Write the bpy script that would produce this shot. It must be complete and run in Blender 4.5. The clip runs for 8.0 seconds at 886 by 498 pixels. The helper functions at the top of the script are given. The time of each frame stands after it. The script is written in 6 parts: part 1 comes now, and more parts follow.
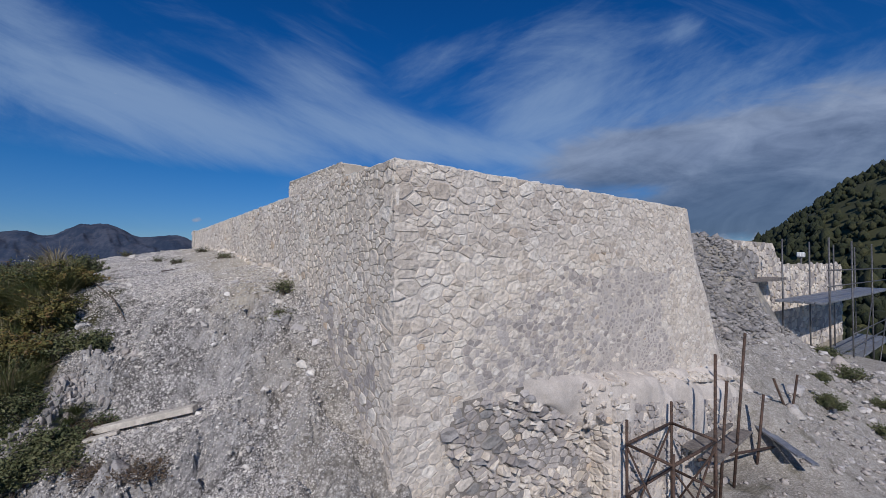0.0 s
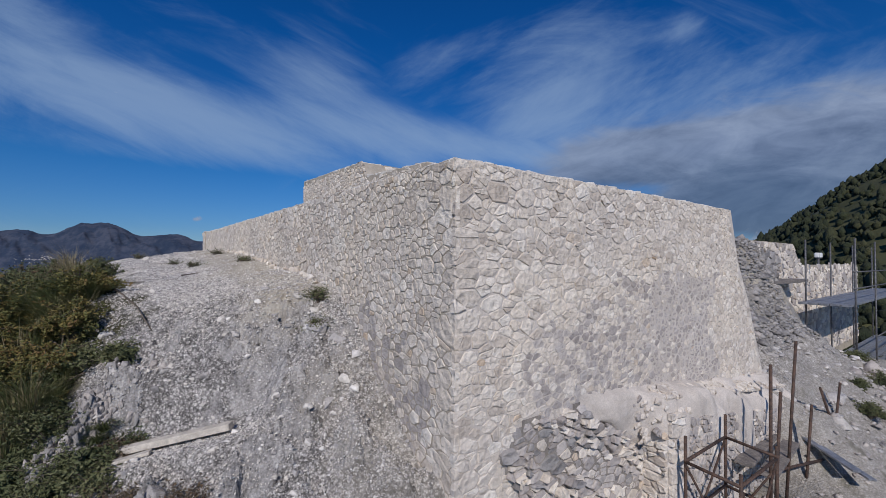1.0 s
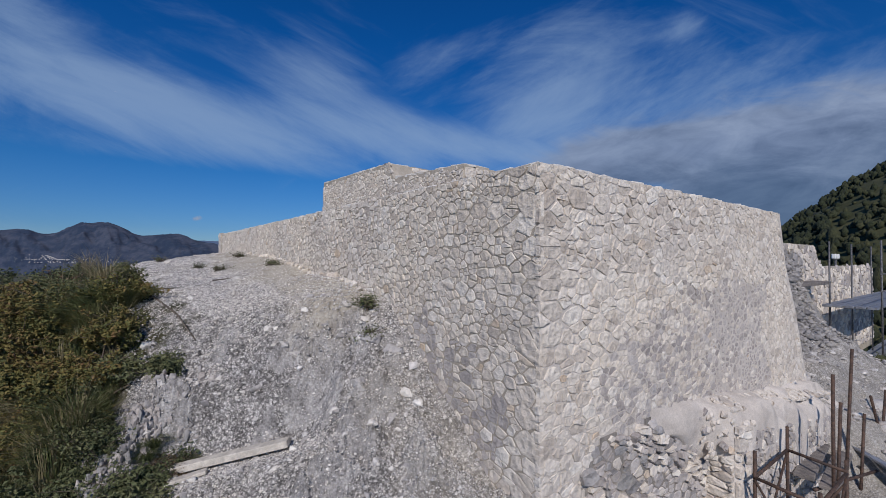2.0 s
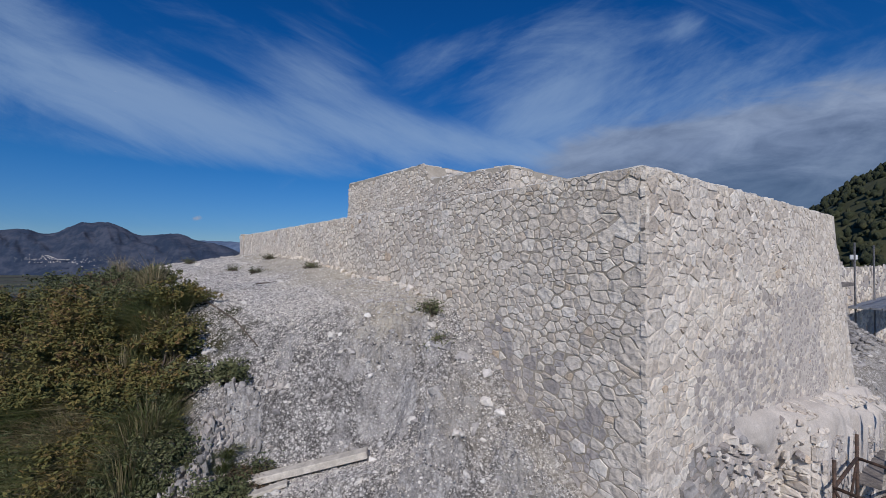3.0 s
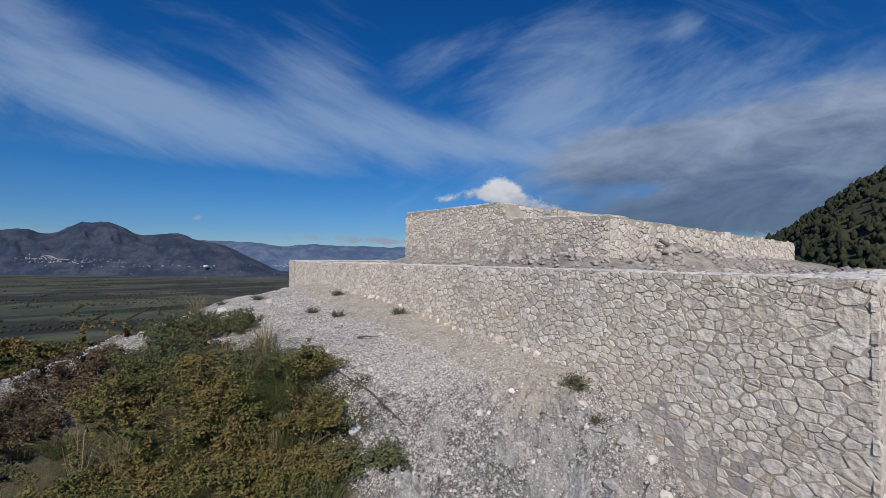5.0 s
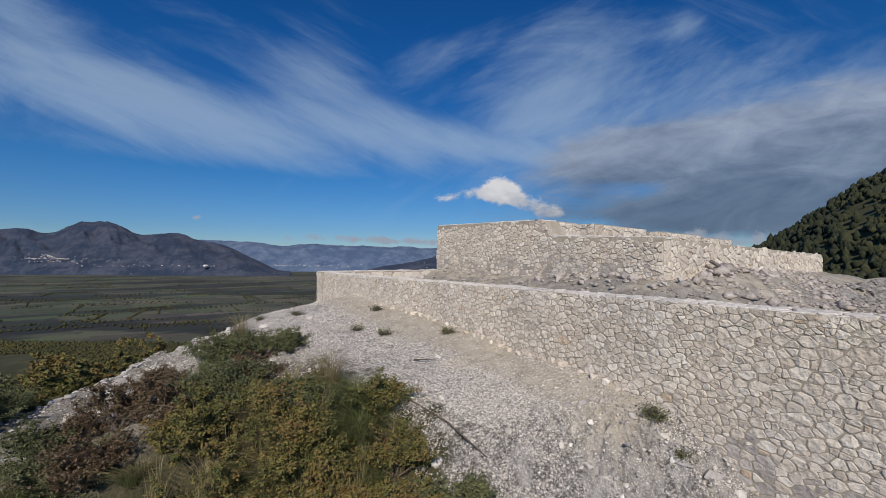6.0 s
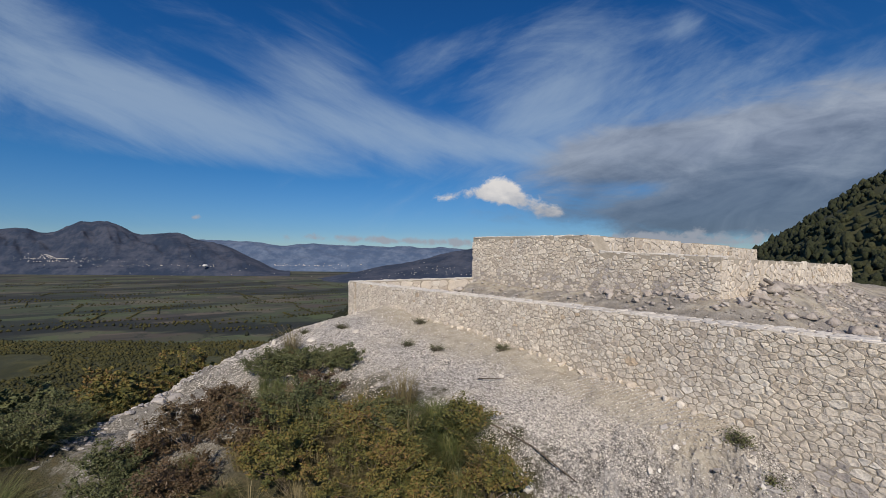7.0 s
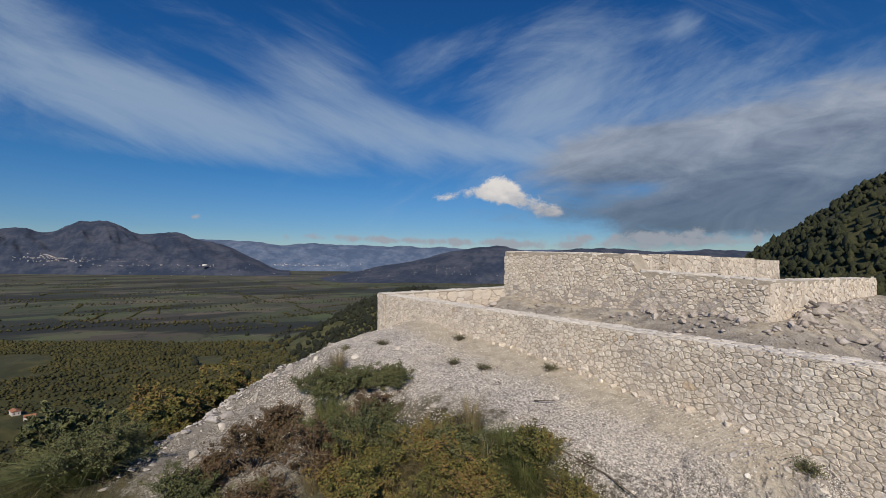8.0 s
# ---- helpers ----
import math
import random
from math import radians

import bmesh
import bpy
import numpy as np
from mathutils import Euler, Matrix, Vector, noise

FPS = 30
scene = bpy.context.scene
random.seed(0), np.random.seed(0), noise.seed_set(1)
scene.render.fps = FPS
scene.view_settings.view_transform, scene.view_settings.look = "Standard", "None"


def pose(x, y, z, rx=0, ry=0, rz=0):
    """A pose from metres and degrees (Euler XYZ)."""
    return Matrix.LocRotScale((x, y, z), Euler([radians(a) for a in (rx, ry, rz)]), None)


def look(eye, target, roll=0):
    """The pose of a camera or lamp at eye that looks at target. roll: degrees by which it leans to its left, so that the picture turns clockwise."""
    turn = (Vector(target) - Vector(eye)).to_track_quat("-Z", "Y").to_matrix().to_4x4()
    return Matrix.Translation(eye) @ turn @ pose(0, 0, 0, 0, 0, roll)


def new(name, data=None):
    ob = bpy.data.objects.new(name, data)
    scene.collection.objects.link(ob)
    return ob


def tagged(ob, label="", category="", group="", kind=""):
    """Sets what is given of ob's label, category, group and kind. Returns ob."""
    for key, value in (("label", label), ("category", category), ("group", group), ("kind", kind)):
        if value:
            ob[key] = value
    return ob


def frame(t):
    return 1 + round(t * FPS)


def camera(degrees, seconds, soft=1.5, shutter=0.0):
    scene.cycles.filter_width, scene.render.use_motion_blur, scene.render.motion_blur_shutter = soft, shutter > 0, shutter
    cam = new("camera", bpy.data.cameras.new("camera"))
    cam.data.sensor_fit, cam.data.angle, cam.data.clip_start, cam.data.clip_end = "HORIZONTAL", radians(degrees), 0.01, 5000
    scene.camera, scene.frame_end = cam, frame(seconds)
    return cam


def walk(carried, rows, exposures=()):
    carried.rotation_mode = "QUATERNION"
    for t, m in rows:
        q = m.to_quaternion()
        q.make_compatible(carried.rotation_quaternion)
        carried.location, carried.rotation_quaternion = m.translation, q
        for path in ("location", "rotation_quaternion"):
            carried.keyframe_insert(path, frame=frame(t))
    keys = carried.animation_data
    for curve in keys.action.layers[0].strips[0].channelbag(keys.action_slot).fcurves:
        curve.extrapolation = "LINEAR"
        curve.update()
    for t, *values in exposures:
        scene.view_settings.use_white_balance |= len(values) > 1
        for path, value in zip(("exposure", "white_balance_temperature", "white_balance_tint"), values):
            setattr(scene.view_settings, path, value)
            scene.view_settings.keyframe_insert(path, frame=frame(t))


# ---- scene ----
cam = camera(92.5, 8.0, soft=0.5)
# seconds, eye x y z, tilt, roll, turn
ROWS = [
    (0, -1.767, -3.021, 3.164, 91.56, -0.4, -37.07),
    (0.5, -1.870, -2.761, 3.201, 91.55, -0.4, -37.03),
    (1, -1.985, -2.503, 3.235, 91.42, -0.4, -36.99),
    (1.5, -2.141, -2.247, 3.273, 91.36, -0.4, -36.99),
    (3, -2.857, -1.494, 3.353, 91.33, -0.4, -37.00),
    (3.5, -3.126, -1.229, 3.393, 91.31, -0.4, -37.00),
    (4, -3.446, -0.998, 3.600, 91.29, -0.4, -37.00),
    (4.5, -3.744, -0.773, 3.870, 91.28, -0.4, -37.00),
    (5, -4.058, -0.527, 4.135, 91.28, -0.4, -37.00),
    (6.5, -5.156, 0.215, 4.615, 91.19, -0.4, -37.08),
    (7, -5.583, 0.467, 4.782, 91.18, -0.4, -37.11),
    (7.5, -5.970, 0.661, 4.975, 91.15, -0.4, -37.14),
    (8, -6.384, 0.886, 5.165, 91.13, -0.4, -37.16),
]
walk(cam, [(t, pose(x, y, z, rx, ry, rz)) for t, x, y, z, rx, ry, rz in ROWS],
     exposures=((0.0, -0.14, 6450, 13), (1.5, -0.12, 6450, 13), (3.5, -0.08, 6450, 12), (5.0, 0.02, 6800, 11), (6.5, 0.11, 7450, 11), (8.0, 0.14, 7900, 11)))

# ---- world and sun ----
SUN_TO = Vector((-0.50, -0.62, 0.60)).normalized()
sun = new("sun", bpy.data.lights.new("sun", "SUN"))
sun.data.energy, sun.data.angle, sun.data.color = 3.6, radians(0.6), (1.0, 0.955, 0.89)
sun.matrix_world = look((0, 0, 60), Vector((0, 0, 60)) - SUN_TO)


class Net:
    """Small helper to write node trees."""

    def __init__(self, tree):
        self.tree = tree
        tree.nodes.clear()

    def add(self, kind, ins=()):
        node = self.tree.nodes.new(kind)
        for slot, value in dict(ins).items():
            self.put(node.inputs[slot], value)
        return node

    def put(self, socket, value):
        if isinstance(value, bpy.types.NodeSocket):
            self.tree.links.new(value, socket)
        elif isinstance(value, bpy.types.Node):
            self.tree.links.new(value.outputs[0], socket)
        else:
            socket.default_value = value

    def math(self, op, a, b=0.0, c=0.0, clamp=False):
        node = self.add("ShaderNodeMath", {0: a, 1: b, 2: c})
        node.operation, node.use_clamp = op, clamp
        return node.outputs[0]

    def vec(self, op, a, b=(0, 0, 0)):
        node = self.add("ShaderNodeVectorMath", {0: a, 1: b})
        node.operation = op
        return node.outputs["Value" if op in ("DOT_PRODUCT", "LENGTH") else "Vector"]

    def mix(self, fac, a, b, how="MIX"):
        node = self.add("ShaderNodeMix")
        node.data_type, node.blend_type = "RGBA", how
        for slot, value in ((0, fac), (6, a), (7, b)):
            self.put(node.inputs[slot], value)
        return node.outputs[2]

    def noise(self, vector, scale, detail=4.0, rough=0.55, distort=0.0):
        return self.add("ShaderNodeTexNoise", {"Vector": vector, "Scale": scale, "Detail": detail, "Roughness": rough, "Distortion": distort}).outputs[0]

    def step(self, value, low, high):
        node = self.add("ShaderNodeMapRange", {0: value, 1: low, 2: high, 3: 0.0, 4: 1.0})
        node.interpolation_type = "SMOOTHSTEP"
        return node.outputs[0]

    def ramp(self, fac, stops):
        node = self.add("ShaderNodeValToRGB", {0: fac})
        items = node.color_ramp.elements
        while len(items) < len(stops):
            items.new(0.5)
        for item, (place, colour) in zip(items, stops):
            item.position, item.color = place, (*colour, 1)
        return node.outputs[0]

    def join(self, x, y, z=0.0):
        return self.add("ShaderNodeCombineXYZ", {0: x, 1: y, 2: z}).outputs[0]


def build_sky():
    world = bpy.data.worlds.new("sky")
    scene.world = world
    world.use_nodes = True
    n = Net(world.node_tree)
    way = n.add("ShaderNodeTexCoord").outputs["Generated"]
    right, ahead, up = (n.vec("DOT_PRODUCT", way, v) for v in ((0.799, -0.602, 0), (0.602, 0.799, 0), (0, 0, 1)))
    sky = n.add("ShaderNodeTexSky")
    sky.sky_type, sky.sun_disc, sky.altitude = "NISHITA", False, 600
    sky.sun_elevation, sky.sun_rotation = math.asin(SUN_TO.z), math.atan2(SUN_TO.x, SUN_TO.y)
    sky.air_density, sky.dust_density, sky.ozone_density = 1.0, 0.4, 2.5
    # deep polarised blue overhead
    tone = n.ramp(n.math("ABSOLUTE", up), [(0.0, (0.43, 0.61, 0.88)), (0.06, (0.27, 0.51, 0.85)), (0.18, (0.125, 0.48, 0.88)), (0.45, (0.03, 0.455, 0.98)), (1.0, (0.025, 0.36, 0.80))])
    blue = n.mix(1.0, sky, tone, "MULTIPLY")
    # view plane of the valley side
    front = n.math("MAXIMUM", ahead, 0.05)
    u, v = n.math("DIVIDE", right, front), n.math("DIVIDE", up, front)

    def blob(cu, cv, su, sv, turn=0.0):
        a, b = n.math("SUBTRACT", u, cu), n.math("SUBTRACT", v, cv)
        c, s = math.cos(turn), math.sin(turn)
        a2 = n.math("ADD", n.math("MULTIPLY", a, c / su), n.math("MULTIPLY", b, s / su))
        b2 = n.math("ADD", n.math("MULTIPLY", a, -s / sv), n.math("MULTIPLY", b, c / sv))
        d = n.math("ADD", n.math("MULTIPLY", a2, a2), n.math("MULTIPLY", b2, b2))
        return n.math("EXPONENT", n.math("MULTIPLY", d, -1.0))

    def total(*terms):
        out = terms[0]
        for term in terms[1:]:
            out = n.math("ADD", out, term)
        return out

    # high ice cloud, drawn out along the wind
    def streaks(slope, along, across, seed):
        c, s = math.cos(slope), math.sin(slope)
        x = n.math("ADD", n.math("MULTIPLY", u, c * along), n.math("MULTIPLY", v, s * along))
        y = n.math("ADD", n.math("MULTIPLY", u, -s * across), n.math("MULTIPLY", v, c * across))
        wide = n.noise(n.join(x, y, seed), 1.0, 7.0, 0.62, 0.9)
        thin = n.noise(n.join(n.math("MULTIPLY", x, 2.2), n.math("MULTIPLY", y, 3.5), seed + 4), 1.0, 6.0, 0.65, 0.5)
        return n.math("ADD", n.math("MULTIPLY", wide, 0.72), n.math("MULTIPLY", thin, 0.34))

    fall = total(
        blob(-0.72, 0.36, 0.60, 0.105, -0.36), n.math("MULTIPLY", blob(-0.30, 0.42, 0.16, 0.13, -0.75), 0.50),
        n.math("MULTIPLY", blob(0.10, 0.265, 0.42, 0.060, -0.13), 0.85), n.math("MULTIPLY", blob(-1.05, 0.60, 0.25, 0.06, -0.5), 0.5),
        n.math("MULTIPLY", blob(-0.62, 0.17, 0.8, 0.045, -0.06), -0.75))
    rise = total(
        n.math("MULTIPLY", blob(-0.05, 0.47, 0.15, 0.07, 0.5), 0.50), n.math("MULTIPLY", blob(0.45, 0.36, 0.50, 0.13, 0.33), 0.75),
        n.math("MULTIPLY", blob(0.95, 0.42, 0.32, 0.07, 0.28), 0.5), n.math("MULTIPLY", blob(0.22, 0.42, 0.30, 0.12, 0.75), 0.72), n.math("MULTIPLY", blob(0.58, 0.56, 0.05, 0.03, 0.5), 0.45))
    ice_a = n.math("MULTIPLY", n.step(n.math("ADD", streaks(-0.40, 1.5, 5.5, 3.7), n.math("MULTIPLY", fall, 0.52)), 0.54, 1.12), 0.60)
    ice_b = n.math("MULTIPLY", n.step(n.math("ADD", streaks(0.42, 1.7, 4.5, 8.1), n.math("MULTIPLY", rise, 0.46)), 0.60, 1.12), 0.60)
    ice = n.math("MAXIMUM", ice_a, ice_b)
    # heavier grey bank on one side
    lumps = n.noise(n.join(n.math("MULTIPLY", u, 2.0), n.math("MULTIPLY", v, 6.0), 0.4), 1.9, 8.0, 0.62, 0.5)
    bank = n.step(n.math("ADD", total(n.math("MULTIPLY", blob(0.80, 0.255, 0.60, 0.165, 0.24), 1.0), n.math("MULTIPLY", blob(0.80, 0.11, 0.36, 0.05, 0.0), 0.65), n.math("MULTIPLY", blob(0.48, 0.165, 0.10, 0.025, 0.1), -0.35), n.math("MULTIPLY", blob(0.42, 0.25, 0.24, 0.06, 0.12), 0.50)),
                         n.math("MULTIPLY", n.math("SUBTRACT", lumps, 0.5), 0.9)), 0.30, 0.75)
    # fair-weather heaps low over the valley
    puffs = n.noise(n.join(u, n.math("MULTIPLY", v, 1.4), 7.0), 17.0, 7.0, 0.62, 0.3)
    heaps = total(n.math("MULTIPLY", blob(0.065, 0.150, 0.10, 0.020, 0.05), 0.85), n.math("MULTIPLY", blob(0.135, 0.172, 0.045, 0.034, 0.0), 0.95),
                  n.math("MULTIPLY", blob(0.185, 0.135, 0.075, 0.024, -0.25), 0.95), n.math("MULTIPLY", blob(0.255, 0.108, 0.04, 0.018, 0.0), 0.75), n.math("MULTIPLY", blob(-0.58, 0.09, 0.06, 0.012, 0.1), 0.55),
                  n.math("MULTIPLY", blob(-0.10, 0.040, 0.42, 0.012, -0.03), 0.85), n.math("MULTIPLY", blob(0.55, 0.050, 0.34, 0.026, 0.02), 1.0))
    heap = n.step(n.math("ADD", heaps, n.math("MULTIPLY", n.math("SUBTRACT", puffs, 0.5), 2.2)), 0.46, 0.95)
    white = n.mix(n.step(n.math("ADD", v, n.math("MULTIPLY", n.math("SUBTRACT", puffs, 0.5), 0.12)), 0.085, 0.185), (3.1, 3.7, 4.9, 1), (7.6, 7.9, 8.5, 1))
    grey = n.mix(n.step(n.math("ADD", n.math("SUBTRACT", v, n.math("MULTIPLY", u, 0.16)), n.math("MULTIPLY", n.math("SUBTRACT", lumps, 0.5), 0.35)), 0.0, 0.24), (1.2, 1.75, 2.75, 1), (2.85, 3.65, 5.15, 1))
    billow = n.noise(n.join(n.math("MULTIPLY", u, 5.0), n.math("MULTIPLY", n.math("SUBTRACT", v, n.math("MULTIPLY", u, 0.2)), 14.0), 2.2), 1.0, 7.0, 0.6, 0.6)
    grey = n.mix(1.0, grey, n.ramp(billow, [(0.28, (0.62, 0.65, 0.70)), (0.5, (0.95, 0.96, 0.98)), (0.72, (1.28, 1.25, 1.20))]), "MULTIPLY")
    out = n.mix(ice, blue, (3.6, 5.15, 7.3, 1))
    out = n.mix(n.math("MULTIPLY", bank, 0.88), out, grey)
    out = n.mix(n.math("MULTIPLY", heap, 0.9), out, white)
    n.add("ShaderNodeOutputWorld", {0: n.add("ShaderNodeBackground", {"Color": out, "Strength": 0.085})})


build_sky()

# ---- materials ----


def material(name):
    mat = bpy.data.materials.new(name)
    mat.use_nodes = True
    return mat, Net(mat.node_tree)


def finish(n, colour, rough=0.9, bump=None, strength=0.5, distance=0.01, metal=0.0, **more):
    shader = n.add("ShaderNodeBsdfPrincipled", {"Base Color": colour, "Roughness": rough, "Metallic": metal})
    for key, value in more.items():
        n.put(shader.inputs[key.replace("_", " ")], value)
    if bump is not None:
        n.put(shader.inputs["Normal"], n.add("ShaderNodeBump", {"Height": bump, "Strength": strength, "Distance": distance}).outputs[0])
    n.add("ShaderNodeOutputMaterial", {0: shader})


def chance(n):
    """A number for each piece, whether it is an object or an island of a mesh."""
    a = n.add("ShaderNodeObjectInfo").outputs["Random"]
    b = n.add("ShaderNodeNewGeometry").outputs["Random Per Island"]
    return n.math("FRACT", n.math("ADD", a, n.math("MULTIPLY", b, 7.31)))


def where(n):
    return n.add("ShaderNodeNewGeometry").outputs["Position"]


def stone_material(name, stops, stain=(0.20, 0.17, 0.13), stain_amount=0.35, bump=0.6):
    mat, n = material(name)
    p = where(n)
    pick = chance(n)
    base = n.ramp(pick, stops)
    grain = n.noise(p, 38.0, 6.0, 0.65)
    blotch = n.noise(p, 5.5, 4.0, 0.6)
    wide = n.noise(p, 0.9, 3.0, 0.5)
    colour = n.mix(n.math("MULTIPLY", n.step(blotch, 0.48, 0.75), stain_amount), base, (*stain, 1))
    colour = n.mix(1.0, colour, n.ramp(grain, [(0.2, (0.70, 0.70, 0.71)), (0.55, (1.0, 1.0, 1.0)), (0.85, (1.12, 1.10, 1.08))]), "MULTIPLY")
    colour = n.mix(1.0, colour, n.ramp(wide, [(0.3, (0.90, 0.90, 0.92)), (0.7, (1.05, 1.03, 1.0))]), "MULTIPLY")
    chip = n.add("ShaderNodeTexVoronoi", {"Vector": p, "Scale": 17.0}).outputs[0]
    height = n.math("ADD", n.math("MULTIPLY", grain, 0.5), n.math("ADD", n.math("MULTIPLY", blotch, 0.9), n.math("MULTIPLY", chip, 0.5)))
    finish(n, colour, 0.92, height, bump, 0.03)
    return mat


pale_stone = stone_material("pale_limestone", [(0.0, (0.55, 0.485, 0.42)), (0.15, (0.66, 0.595, 0.52)), (0.45, (0.72, 0.655, 0.575)), (0.7, (0.765, 0.70, 0.62)), (0.9, (0.82, 0.77, 0.695)), (0.985, (0.62, 0.555, 0.485)), (1.0, (0.62, 0.49, 0.36))], (0.42, 0.365, 0.305), 0.35, 0.9)
grey_stone = stone_material("weathered_grey_stone", [(0.0, (0.20, 0.19, 0.19)), (0.4, (0.30, 0.29, 0.28)), (0.8, (0.42, 0.40, 0.39)), (1.0, (0.26, 0.25, 0.25))], (0.11, 0.10, 0.09), 0.45, 0.8)
worn_stone = stone_material("worn_limestone", [(0.0, (0.36, 0.33, 0.31)), (0.4, (0.46, 0.42, 0.395)), (0.8, (0.55, 0.51, 0.48)), (1.0, (0.41, 0.375, 0.355))], (0.26, 0.22, 0.20), 0.35, 0.8)
rock_grey = stone_material("grey_outcrop", [(0.0, (0.36, 0.342, 0.335)), (0.4, (0.48, 0.457, 0.445)), (0.75, (0.60, 0.575, 0.555)), (1.0, (0.74, 0.71, 0.685))], (0.26, 0.24, 0.235), 0.5, 1.2)
chip_stone = stone_material("broken_limestone", [(0.0, (0.42, 0.392, 0.362)), (0.3, (0.60, 0.568, 0.53)), (0.6, (0.74, 0.705, 0.66)), (0.9, (0.86, 0.83, 0.79)), (1.0, (0.54, 0.50, 0.45))], (0.46, 0.41, 0.35), 0.2, 0.6)


def mortar_material(name, light, dark):
    mat, n = material(name)
    p = where(n)
    fine, mid, wide = n.noise(p, 60.0, 5.0, 0.7), n.noise(p, 6.0, 5.0, 0.6), n.noise(p, 0.8, 3.0, 0.5)
    colour = n.mix(n.step(n.math("ADD", n.math("MULTIPLY", mid, 0.6), n.math("MULTIPLY", wide, 0.4)), 0.36, 0.62), (*dark, 1), (*light, 1))
    colour = n.mix(1.0, colour, n.ramp(fine, [(0.25, (0.75, 0.75, 0.75)), (0.6, (1.05, 1.05, 1.05))]), "MULTIPLY")
    finish(n, colour, 0.95, n.math("ADD", n.math("MULTIPLY", fine, 0.4), mid), 0.55, 0.03)
    return mat


lime_mortar = mortar_material("lime_mortar", (0.46, 0.41, 0.345), (0.35, 0.31, 0.255))
# dark colour that stands in for shade deep in the rubble joints
joint_shade = mortar_material("joint_shade", (0.34, 0.305, 0.27), (0.16, 0.145, 0.13))
pale_mortar = mortar_material("pale_plaster", (0.63, 0.575, 0.525), (0.51, 0.46, 0.415))


def ground_material():
    mat, n = material("hill_ground")
    p = where(n)
    sep = n.add("ShaderNodeSeparateXYZ", {0: p})
    x, y, z = sep.outputs
    facing = n.vec("DOT_PRODUCT", n.add("ShaderNodeNewGeometry").outputs["Normal"], (0, 0, 1))
    fine, mid, wide = n.noise(p, 42.0, 6.0, 0.7), n.noise(p, 5.0, 6.0, 0.65), n.noise(p, 0.7, 5.0, 0.6)
    cells = n.add("ShaderNodeTexVoronoi", {"Vector": p, "Scale": 38.0})
    cells2 = n.add("ShaderNodeTexVoronoi", {"Vector": n.vec("ADD", p, (3.1, 1.7, 0.4)), "Scale": 85.0})
    chips = n.math("ADD", n.math("MULTIPLY", n.add("ShaderNodeSeparateColor", {0: cells.outputs["Color"]}).outputs[0], 0.5), n.math("MULTIPLY", n.add("ShaderNodeSeparateColor", {0: cells2.outputs["Color"]}).outputs[0], 0.5))
    drift = n.noise(p, 1.4, 4.0, 0.6)
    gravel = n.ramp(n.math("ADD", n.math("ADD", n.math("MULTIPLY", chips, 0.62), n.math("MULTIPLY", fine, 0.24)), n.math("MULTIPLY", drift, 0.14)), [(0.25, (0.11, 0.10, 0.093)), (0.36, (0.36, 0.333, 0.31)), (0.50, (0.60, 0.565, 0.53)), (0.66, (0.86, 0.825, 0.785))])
    # shade in the hollows between chips is put into the gravel colour
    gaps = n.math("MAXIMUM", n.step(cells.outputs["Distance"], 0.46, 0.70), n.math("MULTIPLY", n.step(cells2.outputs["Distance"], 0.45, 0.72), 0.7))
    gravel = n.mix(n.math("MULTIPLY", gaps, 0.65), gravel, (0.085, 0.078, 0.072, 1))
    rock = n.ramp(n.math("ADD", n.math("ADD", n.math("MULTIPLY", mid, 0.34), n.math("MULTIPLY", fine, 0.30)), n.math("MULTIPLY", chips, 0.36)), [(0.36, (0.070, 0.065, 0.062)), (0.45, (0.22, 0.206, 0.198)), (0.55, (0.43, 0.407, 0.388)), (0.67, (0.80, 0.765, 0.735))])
    # the rock gets the same painted shade between its pieces
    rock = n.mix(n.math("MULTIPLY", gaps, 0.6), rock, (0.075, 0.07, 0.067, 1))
    soil = n.ramp(mid, [(0.3, (0.33, 0.285, 0.22)), (0.55, (0.46, 0.415, 0.34)), (0.75, (0.58, 0.54, 0.46))])
    herb = n.ramp(n.math("ADD", n.math("MULTIPLY", mid, 0.5), n.math("MULTIPLY", fine, 0.5)), [(0.3, (0.020, 0.022, 0.010)), (0.48, (0.045, 0.044, 0.020)), (0.62, (0.095, 0.078, 0.042)), (0.75, (0.21, 0.185, 0.145))])
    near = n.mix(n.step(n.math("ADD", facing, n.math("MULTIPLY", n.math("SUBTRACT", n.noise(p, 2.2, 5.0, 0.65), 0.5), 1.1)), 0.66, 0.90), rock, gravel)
    slab = n.ramp(n.math("ADD", n.math("MULTIPLY", n.noise(n.vec("MULTIPLY", p, (1, 1, 0.35)), 9.0, 6.0, 0.7), 0.55), n.math("MULTIPLY", fine, 0.45)), [(0.37, (0.075, 0.070, 0.068)), (0.45, (0.25, 0.238, 0.232)), (0.55, (0.41, 0.392, 0.38)), (0.66, (0.76, 0.735, 0.71))])
    bare = n.add("ShaderNodeAttribute")
    bare.attribute_name = "bare_rock"
    near = n.mix(n.math("MULTIPLY", n.step(n.math("ADD", bare.outputs["Fac"], n.math("MULTIPLY", n.math("SUBTRACT", mid, 0.5), 1.6)), 0.55, 0.85), 0.8), near, slab)
    # trodden earth along the foot of the wall
    foot = n.math("MULTIPLY", n.step(n.math("ADD", x, n.math("MULTIPLY", n.math("SUBTRACT", mid, 0.5), 1.2)), -1.15, -0.45), n.step(y, 1.9, 2.6))
    bankside = n.step(n.math("ADD", x, n.math("MULTIPLY", n.math("SUBTRACT", mid, 0.5), 2.0)), 6.3, 7.4)
